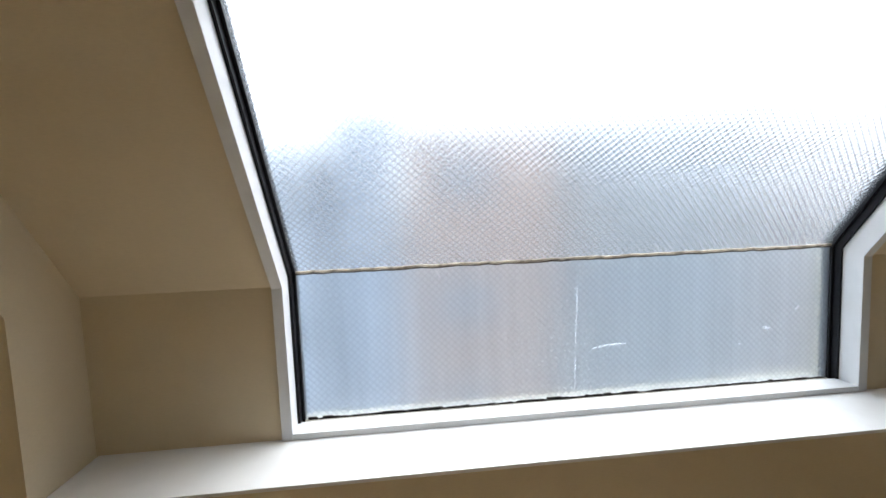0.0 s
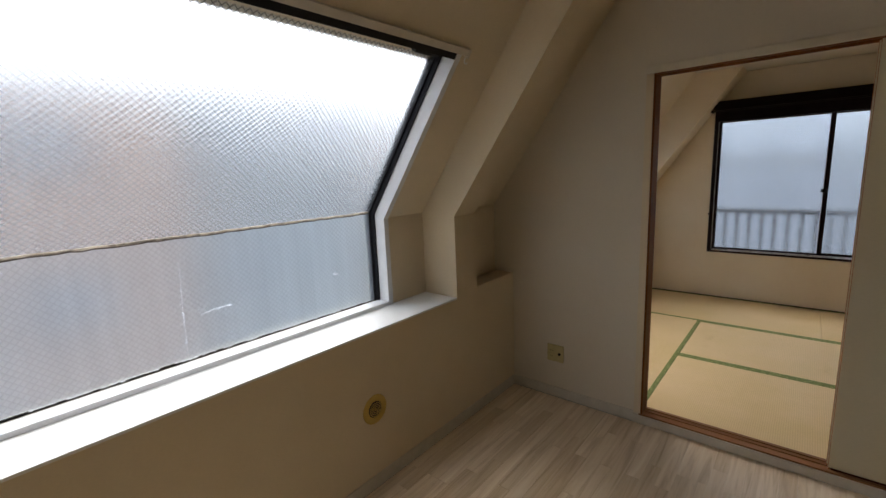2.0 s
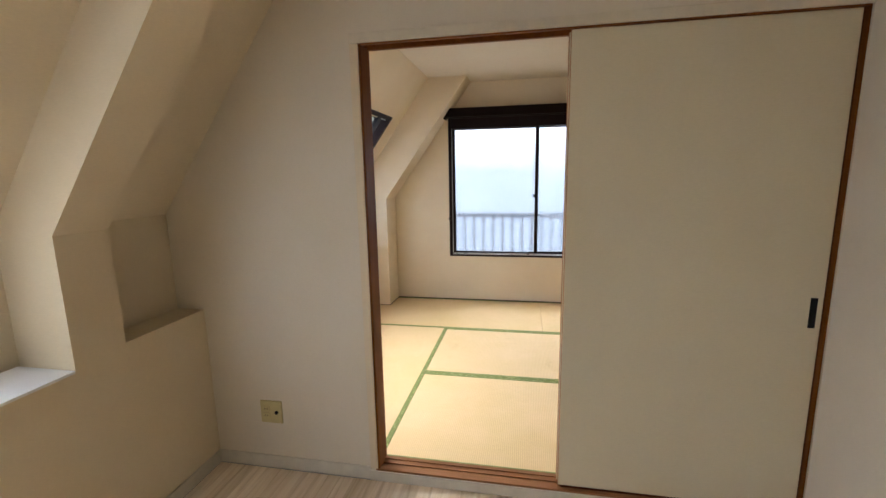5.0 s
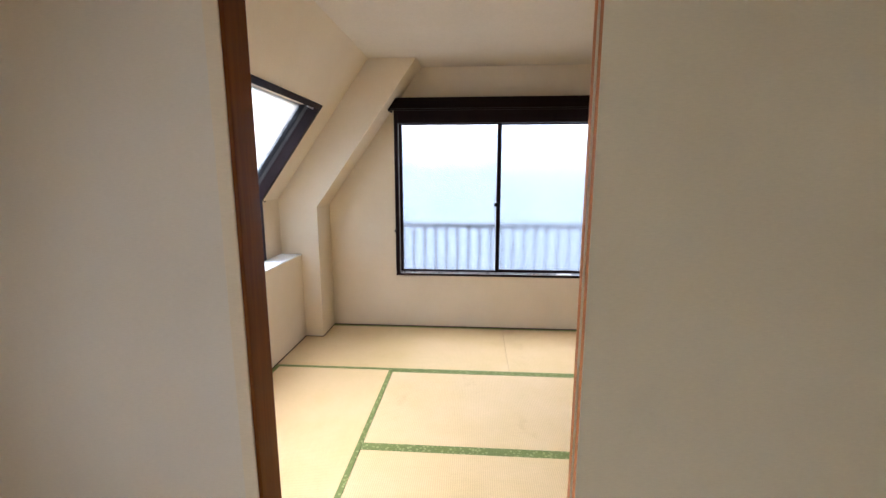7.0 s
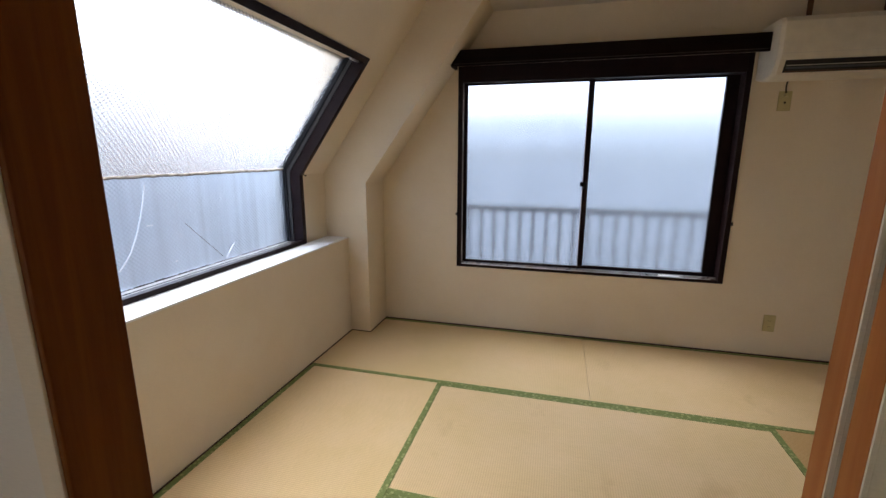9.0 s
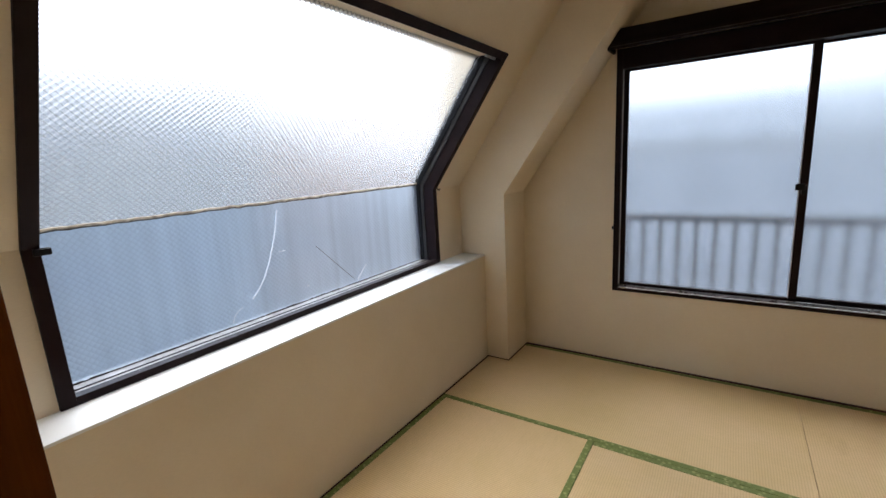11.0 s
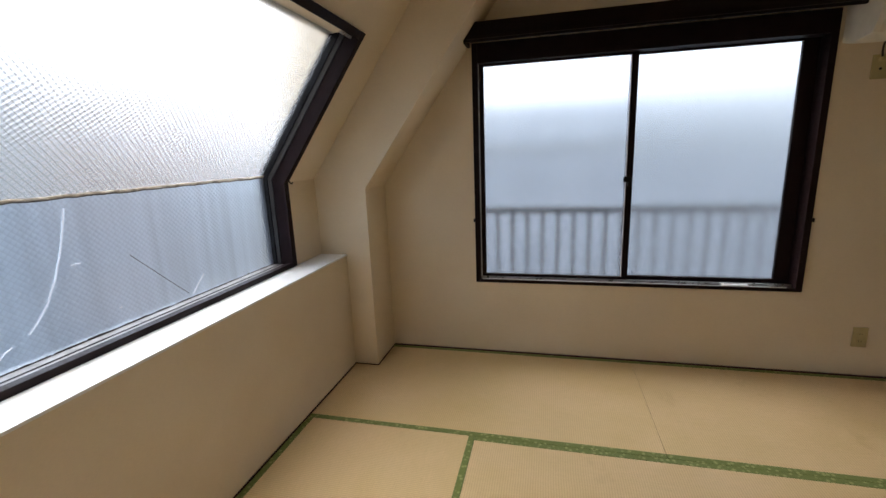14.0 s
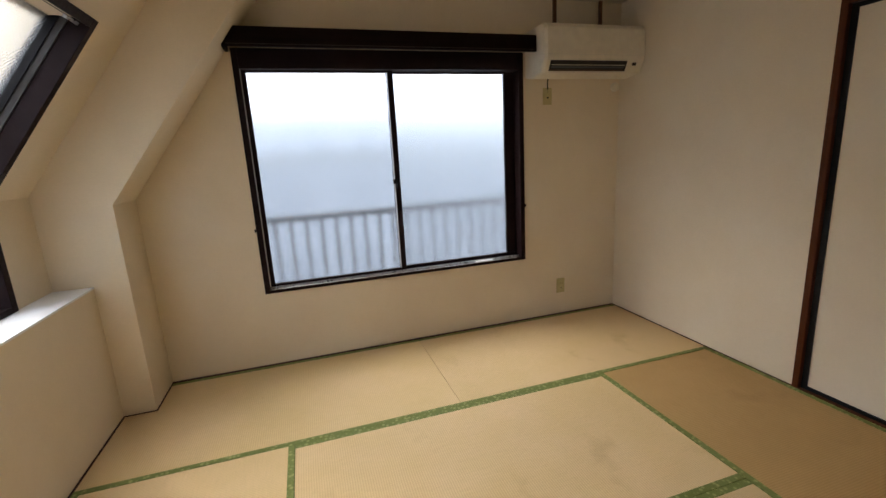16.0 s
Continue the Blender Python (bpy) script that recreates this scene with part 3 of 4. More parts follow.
# dark lobby behind the glazed door
bm = bmesh.new()
box(bm, (AX1 + 0.9, D2Y0 - 0.3, 0), (AX1 + 1.0, D2Y1 + 0.3, 2.2))
box(bm, (AX1 + 0.12, D2Y0 - 0.4, 0), (AX1 + 1.0, D2Y0 - 0.3, 2.2))
box(bm, (AX1 + 0.12, D2Y1 + 0.3, 0), (AX1 + 1.0, D2Y1 + 0.4, 2.2))
box(bm, (AX1 + 0.12, D2Y0 - 0.4, 2.2), (AX1 + 1.0, D2Y1 + 0.4, 2.3))
box(bm, (AX1 + 0.1, D2Y0 - 0.4, -0.1), (AX1 + 1.0, D2Y1 + 0.4, -0.001))
structure(new("wall_lobby", meshed("wall_lobby", finish(bm), M_WALL_A)), "plain papered lobby walls behind the door", "wall")


def baseboard(lo, hi):
    return structure(slab("baseboard", lo, hi, M_BASE, bevel=0.002), "narrow cream vinyl baseboard", "baseboard")


baseboard((0.0, -0.008, 0.0), (DOOR_X0 - 0.034, 0.0005, 0.068))
baseboard((DOOR_X0 - 0.034, -0.013, 0.0), (AX1, -0.0065, DOOR_Z0 - 0.008))
baseboard((0.0, AY0, 0.0), (0.008, -0.008, 0.068))
baseboard((AX1 - 0.008, D2Y1 + 0.036, 0.0), (AX1, -0.0135, 0.068))
baseboard((AX1 - 0.008, AY0, 0.0), (AX1, D2Y0 - 0.036, 0.060))

# ---- room B walls ----
W2 = dict(x0=-0.245, z0=0.803, knee=1.286, top=2.014, y0=0.345, y1=2.34)
COLX, COLY, COLK = 0.095, 2.645, 1.218
bm = bmesh.new()
box(bm, (OUT, BY0, -0.1), (BX0, BY1, 0.792))
bent_wall(bm, W2["x0"], 0.792, 1.286, B_CEIL, BY0, W2["y0"], OUT)
bent_wall(bm, W2["x0"], 0.792, 1.286, B_CEIL, W2["y1"], COLY, OUT)
t_ = W2["top"]
xa, xo = W2["x0"] + SLOPE * (t_ - W2["knee"]), OUT + SLOPE * (t_ - W2["knee"])
dz = B_CEIL + 0.06 - t_
prism(bm, [(xa, t_), (xa + SLOPE * dz, t_ + dz), (xo + SLOPE * dz, t_ + dz), (xo, t_)], W2["y0"], W2["y1"])
structure(new("wall_west_tatami", meshed("wall_west_tatami", finish(bm), M_WALL_B)), "papered cream attic wall of the tatami room, leaning inward", "wall")
bm = bent_wall(bmesh.new(), COLX, -0.1, COLK, B_CEIL, COLY, BY1, OUT)
structure(new("column", meshed("column", finish(bm, 0.004), M_WALL_B)), "papered cream corner pillar that leans inward above a knee", "pillar")
structure(slab("window_sill", (W2["x0"] - 0.02, BY0 + 0.005, 0.792), (BX0 + 0.004, COLY - 0.002, 0.8025), M_SILL, bevel=0.002), "white laminate window sill", "sill")
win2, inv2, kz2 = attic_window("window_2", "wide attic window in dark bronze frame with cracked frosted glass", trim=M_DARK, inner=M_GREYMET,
                               glass_up=M_GLASS_B, glass_low=M_GLASS_B_LOW_DIM, glass_d=0.11, trim_w=0.040, sash_w=0.007, top_mat=M_DARK, ledge=True, **W2)

W3 = dict(x0=0.722, x1=2.63, z0=0.545, z1=2.06)
bm = bmesh.new()
box(bm, (-0.7, BY1, -0.2), (W3["x0"], BY1 + 0.16, 2.6))
box(bm, (W3["x1"], BY1, -0.2), (BX1 + 0.1, BY1 + 0.16, 2.6))
box(bm, (W3["x0"], BY1, -0.2), (W3["x1"], BY1 + 0.16, W3["z0"]))
box(bm, (W3["x0"], BY1, W3["z1"]), (W3["x1"], BY1 + 0.16, 2.6))
structure(new("wall_far", meshed("wall_far", finish(bm), M_WALL_B)), "papered cream wall with a wide sliding window", "wall")

CLY0, CLY1, CLZ = 0.30, 1.500, 1.995
structure(slab("wall_east_tatami", (BX1, CLY1, -0.1), (BX1 + 0.12, BY1, 2.6), M_PANEL_W), "off-white papered wall beside the closet", "wall")
structure(slab("wall_east_over_closet", (BX1, BY0, CLZ), (BX1 + 0.12, CLY1, 2.6), M_PANEL_W), "off-white papered wall over the closet", "wall")
structure(slab("wall_east_end", (BX1, BY0, -0.1), (BX1 + 0.12, CLY0, CLZ), M_PANEL_W), "off-white papered end of wall beside the closet", "wall")
structure(slab("wall_closet_back", (BX1 + 0.10, CLY0, -0.1), (BX1 + 0.2, CLY1, CLZ), M_PANEL_W), "papered back of the closet", "wall")

# ---- closet ----
closet = structure(thing("door_3", "closet front with dark brown posts", "door frame", (BX1, CLY1, BZ)), "", "")
iv = Matrix.Translation((-BX1, -CLY1, -BZ))
dpart("post", (BX1 - 0.008, CLY1 - 0.032, BZ), (BX1 + 0.10, CLY1, CLZ), M_POST, 0.003, parent=closet)
dpart("lintel", (BX1 - 0.010, CLY0, CLZ - 0.045), (BX1 + 0.10, CLY1 - 0.032, CLZ), M_POST, 0.003, parent=closet)
dpart("threshold", (BX1 - 0.006, CLY0, BZ - 0.03), (BX1 + 0.10, CLY1 - 0.032, BZ + 0.004), M_POST, 0.002, parent=closet)
cd = thing("closet_door", "off-white papered closet door edged in black lacquer", "sliding door", (BX1 + 0.02, CLY1 - 0.032, BZ + 0.004))
iv = Matrix.Translation((-BX1 - 0.02, -CLY1 + 0.032, -BZ - 0.004))
dpart("panel", (BX1 + 0.022, CLY0 + 0.02, BZ + 0.02), (BX1 + 0.042, CLY1 - 0.058, CLZ - 0.062), M_PANEL_W, 0.001, parent=cd)
dpart("edge_strip", (BX1 + 0.014, CLY1 - 0.060, BZ + 0.005), (BX1 + 0.046, CLY1 - 0.033, CLZ - 0.046), M_BLACK, 0.002, "black lacquered edge", cd)
dpart("edge_strip", (BX1 + 0.014, CLY0 + 0.002, BZ + 0.005), (BX1 + 0.046, CLY0 + 0.022, CLZ - 0.046), M_BLACK, 0.002, "black lacquered edge", cd)
dpart("edge_strip", (BX1 + 0.014, CLY0 + 0.022, BZ + 0.005), (BX1 + 0.046, CLY1 - 0.060, BZ + 0.024), M_BLACK, 0.002, "black lacquered edge", cd)
dpart("edge_strip", (BX1 + 0.014, CLY0 + 0.022, CLZ - 0.066), (BX1 + 0.046, CLY1 - 0.060, CLZ - 0.046), M_BLACK, 0.002, "black lacquered edge", cd)

# ---- tatami ----
EDGE_W = 0.030


def tatami(cx, cy, length, width, turned, mat, label):
    """A mat with its length along local x and green edging along both long sides."""
    t = thing("tatami_mat", label, "tatami mat", (cx, cy, BZ - 0.055), "tatami mats of the room")
    if turned:
        t.rotation_euler = (0, 0, radians(90))
    h, a, b = 0.055, length / 2 - 0.001, width / 2 - 0.001
    part("mat_body", finish(box(bmesh.new(), (-a, -b + EDGE_W, 0), (a, b - EDGE_W, h)), 0.002), mat, t)
    for s in (-1, 1):
        y0, y1 = sorted((s * b, s * (b - EDGE_W)))
        part("edging", finish(box(bmesh.new(), (-a, y0, 0), (a, y1, h + 0.0012)), 0.0015), M_GREEN, t, "green brocade cloth edging")
    return t


TX = [BX0 + 0.006, 0.856, 1.728, 2.606, BX1 - 0.006]
TY = [BY0 + 0.006, 1.090, 2.018, BY1 - 0.014]
tatami((TX[0] + TX[2]) / 2, (TY[2] + TY[3]) / 2, TX[2] - TX[0], TY[3] - TY[2], False, M_RUSH, "pale straw tatami mat along the window wall")
tatami((TX[2] + TX[4]) / 2, (TY[2] + TY[3]) / 2, TX[4] - TX[2], TY[3] - TY[2], False, M_RUSH_STAIN, "straw tatami mat browned towards the corner")
tatami((TX[0] + TX[1]) / 2, (TY[0] + TY[2]) / 2, TY[2] - TY[0], TX[1] - TX[0], True, M_RUSH, "pale straw tatami mat beside the attic window wall")
tatami((TX[1] + TX[3]) / 2, (TY[1] + TY[2]) / 2, TX[3] - TX[1], TY[2] - TY[1], False, M_RUSH_STAIN, "pale straw tatami mat with a faint grey scuff")
tatami((TX[1] + TX[3]) / 2, (TY[0] + TY[1]) / 2, TX[3] - TX[1], TY[1] - TY[0], False, M_RUSH, "pale straw tatami mat inside the doorway")
tatami((TX[3] + TX[4]) / 2, (TY[0] + TY[2]) / 2, TY[2] - TY[0], TX[4] - TX[3], True, M_RUSH_DARK, "browned stained tatami mat before the closet")


def mat_border(lo, hi):
    return structure(slab("trim", lo, hi, M_DARK_RED, bevel=0.0015), "thin dark red-brown strip between mats and wall", "trim")


mat_border((COLX, BY1 - 0.013, BZ - 0.05), (BX1 - 0.005, BY1 + 0.0005, BZ + 0.006))
mat_border((BX0 - 0.0005, BY0, BZ - 0.05), (BX0 + 0.0055, COLY, BZ + 0.005))
mat_border((BX0 + 0.0055, COLY - 0.006, BZ - 0.05), (COLX + 0.006, COLY + 0.0005, BZ + 0.005))
mat_border((COLX - 0.0005, COLY + 0.0005, BZ - 0.05), (COLX + 0.006, BY1 - 0.013, BZ + 0.005))
mat_border((BX1 - 0.0055, CLY1, BZ - 0.05), (BX1 + 0.0005, BY1 - 0.013, BZ + 0.005))

# ---- sliding window of room B ----
x0, x1, z0, z1 = W3["x0"], W3["x1"], W3["z0"], W3["z1"]
win3 = structure(thing("window_3", "wide sliding window in dark bronze frame with frosted glass", "window", (x0, BY1, z0)), "", "")
iv = Matrix.Translation((-x0, -BY1, -z0))
Y = BY1
dpart("frame_side", (x0 - 0.002, Y - 0.012, z0), (x0 + 0.032, Y + 0.13, z1), M_DARK, 0.002, parent=win3)
dpart("frame_side", (x1 - 0.032, Y - 0.012, z0), (x1 + 0.002, Y + 0.13, z1), M_DARK, 0.002, parent=win3)
dpart("frame_bottom", (x0 + 0.032, Y - 0.011, z0), (x1 - 0.032, Y + 0.13, z0 + 0.022), M_DARK, 0.002, parent=win3)
dpart("frame_top", (x0 + 0.032, Y - 0.011, 1.945), (x1 - 0.032, Y + 0.13, z1), M_DARK, 0.002, parent=win3)
dpart("track", (x0 + 0.032, Y + 0.028, z0 + 0.022), (x1 - 0.032, Y + 0.033, z0 + 0.034), M_CHROME, 0.0, "bright worn sliding track", win3)
dpart("track", (x0 + 0.040, Y - 0.0115, z0 + 0.0225), (x1 - 0.075, Y - 0.004, z0 + 0.0265), M_BRIGHT, 0.0008, "bright worn sill edge", win3)
# glint of the aluminium side rail, put in as a pale strip
dpart("side_track", (x0 + 0.0325, Y + 0.008, z0 + 0.040), (x0 + 0.0375, Y + 0.014, 1.944), M_BRIGHT, 0.0008, "side track with its glint as a bright strip", win3)
XM = 1.672


def sash(a, b, y, wl_, wr_, glass):
    s = dpart("sash", (a, y, z0 + 0.025), (b, y + 0.028, z0 + 0.050), M_DARK, 0.0015, "", win3)
    for n_, lo, hi in (("stile", (a, y + 0.001, z0 + 0.050), (a + wl_, y + 0.027, 1.945)), ("stile", (b - wr_, y + 0.001, z0 + 0.050), (b, y + 0.027, 1.945)),
                       ("rail", (a + wl_, y + 0.001, 1.934), (b - wr_, y + 0.027, 1.945))):
        dpart(n_, lo, hi, M_DARK, 0.0015, "", s)
    me = meshed("pane", finish(box(bmesh.new(), (a + wl_ - 0.004, z0 + 0.046, -0.003), (b - wr_ + 0.004, 1.938, 0.002))), glass)
    g = new("pane", me)
    g.parent = s
    g.matrix_local = iv @ Matrix.Translation((0, y + 0.014, 0)) @ pose(0, 0, 0, 90, 0, 0)
    g.visible_shadow = False
    return s


s1 = sash(x0 + 0.033, XM + 0.018, Y + 0.040, 0.028, 0.036, M_GLASS_C)
s2 = sash(XM - 0.020, x1 - 0.033, Y + 0.078, 0.036, 0.075, M_GLASS_C2)
dpart("stile_strip", (XM - 0.0222, Y + 0.044, z0 + 0.042), (XM - 0.0184, Y + 0.066, 1.943), M_BRIGHT, 0.0006, "pale strip on the meeting stile", s1)
# crescent lock on the meeting stile
dpart("lock_body", (XM - 0.012, Y + 0.014, 1.175), (XM + 0.012, Y + 0.041, 1.225), M_BLACK, 0.004, "", s1)
dpart("lock_lever", (XM - 0.040, Y + 0.010, 1.20), (XM + 0.004, Y + 0.020, 1.235), M_BLACK, 0.004, "", s1)
dpart("label", (2.22, Y - 0.006, z0 + 0.0225), (2.36, Y + 0.02, z0 + 0.031), M_WHITE, 0.002, "small white sticker lying on the track", win3)

# pelmet over the window
pel = thing("curtain_box", "dark brown wooden curtain box over the window", "curtain box", (x0, Y, 2.03))
iv = Matrix.Translation((-x0, -Y, -2.03))
def rounded_board(xa, xb, ya, yb, za, zb, rad):
    """A board whose four corners, seen from the room, are rounded."""
    out = []
    for cx, cz, a0 in ((xb - rad, zb - rad, 0), (xa + rad, zb - rad, 90), (xa + rad, za + rad, 180), (xb - rad, za + rad, 270)):
        out += [(cx + rad * math.cos(radians(a0 + k * 22.5)), cz + rad * math.sin(radians(a0 + k * 22.5))) for k in range(5)]
    return prism(bmesh.new(), out, ya, yb)


part("front_board", placed(finish(rounded_board(x0 - 0.034, x1 + 0.075, Y - 0.162, Y - 0.140, 2.035, 2.140, 0.024), 0.002), iv), M_PELMET, pel)
# grey strip stands in for the highlight on the board's lower edge
part("lip", placed(finish(rounded_board(x0 - 0.004, x1 + 0.050, Y - 0.1645, Y - 0.1625, 2.046, 2.050, 0.0015)), iv), M_GREYMET, pel, "lighter line painted as the edge highlight along the foot of the board")
dpart("top_board", (x0 - 0.030, Y - 0.140, 2.118), (x1 + 0.068, Y, 2.136), M_PELMET, 0.002, parent=pel)
dpart("end_board", (x0 - 0.030, Y - 0.140, 2.036), (x0 - 0.012, Y, 2.118), M_PELMET, 0.004, parent=pel)
dpart("end_board", (x1 + 0.050, Y - 0.140, 2.036), (x1 + 0.068, Y, 2.118), M_PELMET, 0.004, parent=pel)
part("curtain_rail", placed(tube(bmesh.new(), [(x0, Y - 0.05, 2.085), (x1, Y - 0.05, 2.085)], 0.008), iv), M_GREYMET, pel)


# ---- marks and fittings on the attic windows ----
def scratch(win, inv, name, pts, r, mat, label):
    bm = tube(bmesh.new(), pts, r, 5)
    return part(name, placed(finish(bm), inv), mat, win, label)


XG1, XG2 = W1["x0"] - 0.095 + 0.002, W2["x0"] - 0.11 + 0.002
scratch(win2, inv2, "crack", [(XG2, 1.234, 1.282), (XG2, 1.216, 1.212), (XG2, 1.195, 1.143), (XG2, 1.163, 1.062), (XG2, 1.124, 0.988), (XG2, 1.088, 0.944), (XG2, 1.058, 0.915)], 0.0032, M_TAPE, "long white crack in the lower pane")
scratch(win2, inv2, "crack", [(XG2, 1.008, 0.895), (XG2, 0.984, 0.884), (XG2, 0.966, 0.866), (XG2, 0.956, 0.842)], 0.0026, M_TAPE, "short white crack in the lower pane")
scratch(win2, inv2, "crack", [(XG2, 1.767, 0.910), (XG2, 1.728, 0.876), (XG2, 1.692, 0.838)], 0.0032, M_TAPE, "short white crack in the lower pane")
scratch(win2, inv2, "crack", [(XG2, 1.430, 1.078), (XG2, 1.55, 0.962), (XG2, 1.668, 0.849)], 0.0011, M_GREYMET, "thin grey crack in the lower pane")
scratch(win2, inv2, "scratch", [(XG2, 1.217, 1.094), (XG2, 1.250, 1.093)], 0.0026, M_TAPE, "small white scratch")
scratch(win2, inv2, "scratch", [(XG2, 1.350, 0.894), (XG2, 1.360, 0.896)], 0.003, M_TAPE, "white speck on the glass")
scratch(win1, inv1, "crack", [(XG1, -1.966, 1.240), (XG1, -1.976, 1.05), (XG1, -1.982, 0.845)], 0.0012, M_TAPE, "thin upright crack in the lower pane")
scratch(win1, inv1, "scratch", [(XG1, -1.914, 1.004), (XG1, -1.86, 1.016), (XG1, -1.786, 1.016)], 0.0022, M_TAPE, "white scrape on the glass")
scratch(win1, inv1, "scratch", [(XG1, -1.245, 1.040), (XG1, -1.222, 1.034)], 0.006, M_TAPE, "white paint spot on the glass")
scratch(win1, inv1, "scratch", [(XG1, -1.345, 0.980), (XG1, -1.338, 0.985)], 0.004, M_TAPE, "white paint spot on the glass")
scratch(win1, inv1, "scratch", [(XG1, -1.118, 1.100), (XG1, -1.104, 1.112)], 0.003, M_TAPE, "white paint spot on the glass")
scratch(win1, inv1, "scratch", [(XG1, -2.47, 1.318), (XG1, -2.455, 1.294)], 0.003, M_TAPE, "white paint spot on the glass")

# window 1: cream head board with an end cap and a small hook, printed strip in the corner
L1 = (W1["top"] - W1["knee"]) * math.sqrt(1 + SLOPE * SLOPE)
SP1 = slope_pose(W1["x0"], W1["knee"])
part("head_board", placed(finish(box(bmesh.new(), (W1["y0"] - 0.03, L1 - 0.004, -0.022), (W1["y1"] + 0.03, L1 + 0.026, 0.001)), 0.003), inv1 @ SP1), M_BASE, win1, "cream curtain rail board along the top")
part("end_cap", placed(finish(box(bmesh.new(), (W1["y1"] + 0.028, L1 - 0.012, -0.026), (W1["y1"] + 0.036, L1 + 0.028, 0.002)), 0.002), inv1 @ SP1), M_BASE, win1)
part("hook", placed(finish(tube(bmesh.new(), [(W1["y1"] + 0.030, L1 - 0.012, -0.012), (W1["y1"] + 0.031, L1 - 0.028, -0.012), (W1["y1"] + 0.036, L1 - 0.036, -0.014), (W1["y1"] + 0.048, L1 - 0.036, -0.016), (W1["y1"] + 0.052, L1 - 0.030, -0.016)], 0.003, 6)), inv1 @ SP1), M_WHITE, win1, "small white plastic hook")
strip = part("printed_strip", placed(finish(box(bmesh.new(), (W1["y1"] - 0.22, L1 - 0.062, 0.052), (W1["y1"] - 0.068, L1 - 0.046, 0.0745)), 0.001), inv1 @ SP1), M_RAILING, win1, "grey printed metal strip")
bm = bmesh.new()
for k in range(14):
    a = W1["y1"] - 0.215 + k * 0.0075
    box(bm, (a, L1 - 0.059, 0.0505), (a + 0.0045, L1 - 0.049, 0.0519))
part("writing", placed(finish(bm), inv1 @ SP1), M_BLACK, strip, "unreadable dark lettering")

# window 2: corner bracket, hooks and latches
L2 = (W2["top"] - W2["knee"]) * math.sqrt(1 + SLOPE * SLOPE)
SP2 = slope_pose(W2["x0"], W2["knee"])
part("bracket", placed(finish(box(bmesh.new(), (W2["y1"] - 0.15, L2 - 0.060, 0.02), (W2["y1"] - 0.05, L2 - 0.046, 0.034)), 0.002), inv2 @ SP2), M_CHROME, win2, "small worn metal corner bracket")
part("hook", placed(finish(tube(bmesh.new(), [(-0.232, W2["y1"] + 0.002, 1.296), (-0.226, W2["y1"] + 0.006, 1.282), (-0.222, W2["y1"] + 0.016, 1.276), (-0.222, W2["y1"] + 0.026, 1.284)], 0.0035, 6)), inv2), M_BLACK, win2, "small black hook at the bend")
part("latch", placed(finish(box(bmesh.new(), (-0.243, W2["y0"] + 0.022, 1.262), (-0.222, W2["y0"] + 0.062, 1.282)), 0.003), inv2), M_BLACK, win2, "black latch on the frame")

# window 3: small catches on the outer frame
iv = Matrix.Translation((-W3["x0"], -BY1, -W3["z0"]))
for xx in (W3["x0"] - 0.012, W3["x1"] + 0.004):
    dpart("catch", (xx, BY1 - 0.014, 0.958), (xx + 0.009, BY1 + 0.0, 0.980), M_BLACK, 0.002, "", win3)
# beaded pile strip along the sash stile
bm = bmesh.new()
for k in range(84):
    zz = W3["z0"] + 0.045 + k * 0.0162
    box(bm, (W3["x1"] - 0.1165, BY1 + 0.080, zz), (W3["x1"] - 0.1065, BY1 + 0.090, zz + 0.009))
part("gasket_teeth", placed(finish(bm), iv), M_BLACK, s2, "toothed black gasket edge")


# ---- fittings of room A ----
def outlet(x, y, z, w, h, label, holes):
    o = thing("wall_outlet", label, "outlet", (x, y, z))
    part("plate", finish(box(bmesh.new(), (-w / 2, -0.009, -h / 2), (w / 2, 0.0005, h / 2)), 0.003), M_PLASTIC, o)
    for hx, hz, hw, hh, kind in holes:
        if kind == "round":
            bm = lathe(bmesh.new(), [(hw, 0.0), (hw, 0.006), (hw * 0.5, 0.007)], 16)
            placed(bm, Matrix.Translation((hx, -0.0085, hz)) @ pose(0, 0, 0, 0, 0, -90))
            part("socket", finish(bm), M_BLACK, o, "dark round jack")
        else:
            b_ = part("insert", finish(box(bmesh.new(), (hx - hw, -0.012, hz - hh), (hx + hw, -0.0088, hz + hh)), 0.0015), M_PLASTIC, o)
            for s in (-0.5, 0.5):
                part("slot", finish(box(bmesh.new(), (hx + s * 0.012 - 0.0012, -0.0126, hz - 0.004), (hx + s * 0.012 + 0.0012, -0.0119, hz + 0.004))), M_BLACK, b_)
    return o


outlet(0.325, 0.0, 0.312, 0.116, 0.118, "yellowed ivory double wall outlet with a dark round jack", [(-0.026, 0.018, 0.019, 0.015, "slots"), (-0.026, -0.018, 0.019, 0.015, "slots"), (0.030, 0.0, 0.009, 0.009, "round")])
outlet(2.953, BY1, 0.284, 0.072, 0.12, "ivory wall outlet low on the papered wall", [(0.0, 0.022, 0.017, 0.015, "slots"), (0.0, -0.022, 0.017, 0.015, "slots")])
outlet(2.832, BY1, 1.762, 0.072, 0.12, "ivory wall outlet under the air conditioner", [(0.0, -0.01, 0.006, 0.006, "round"), (0.0, 0.035, 0.017, 0.013, "slots")])

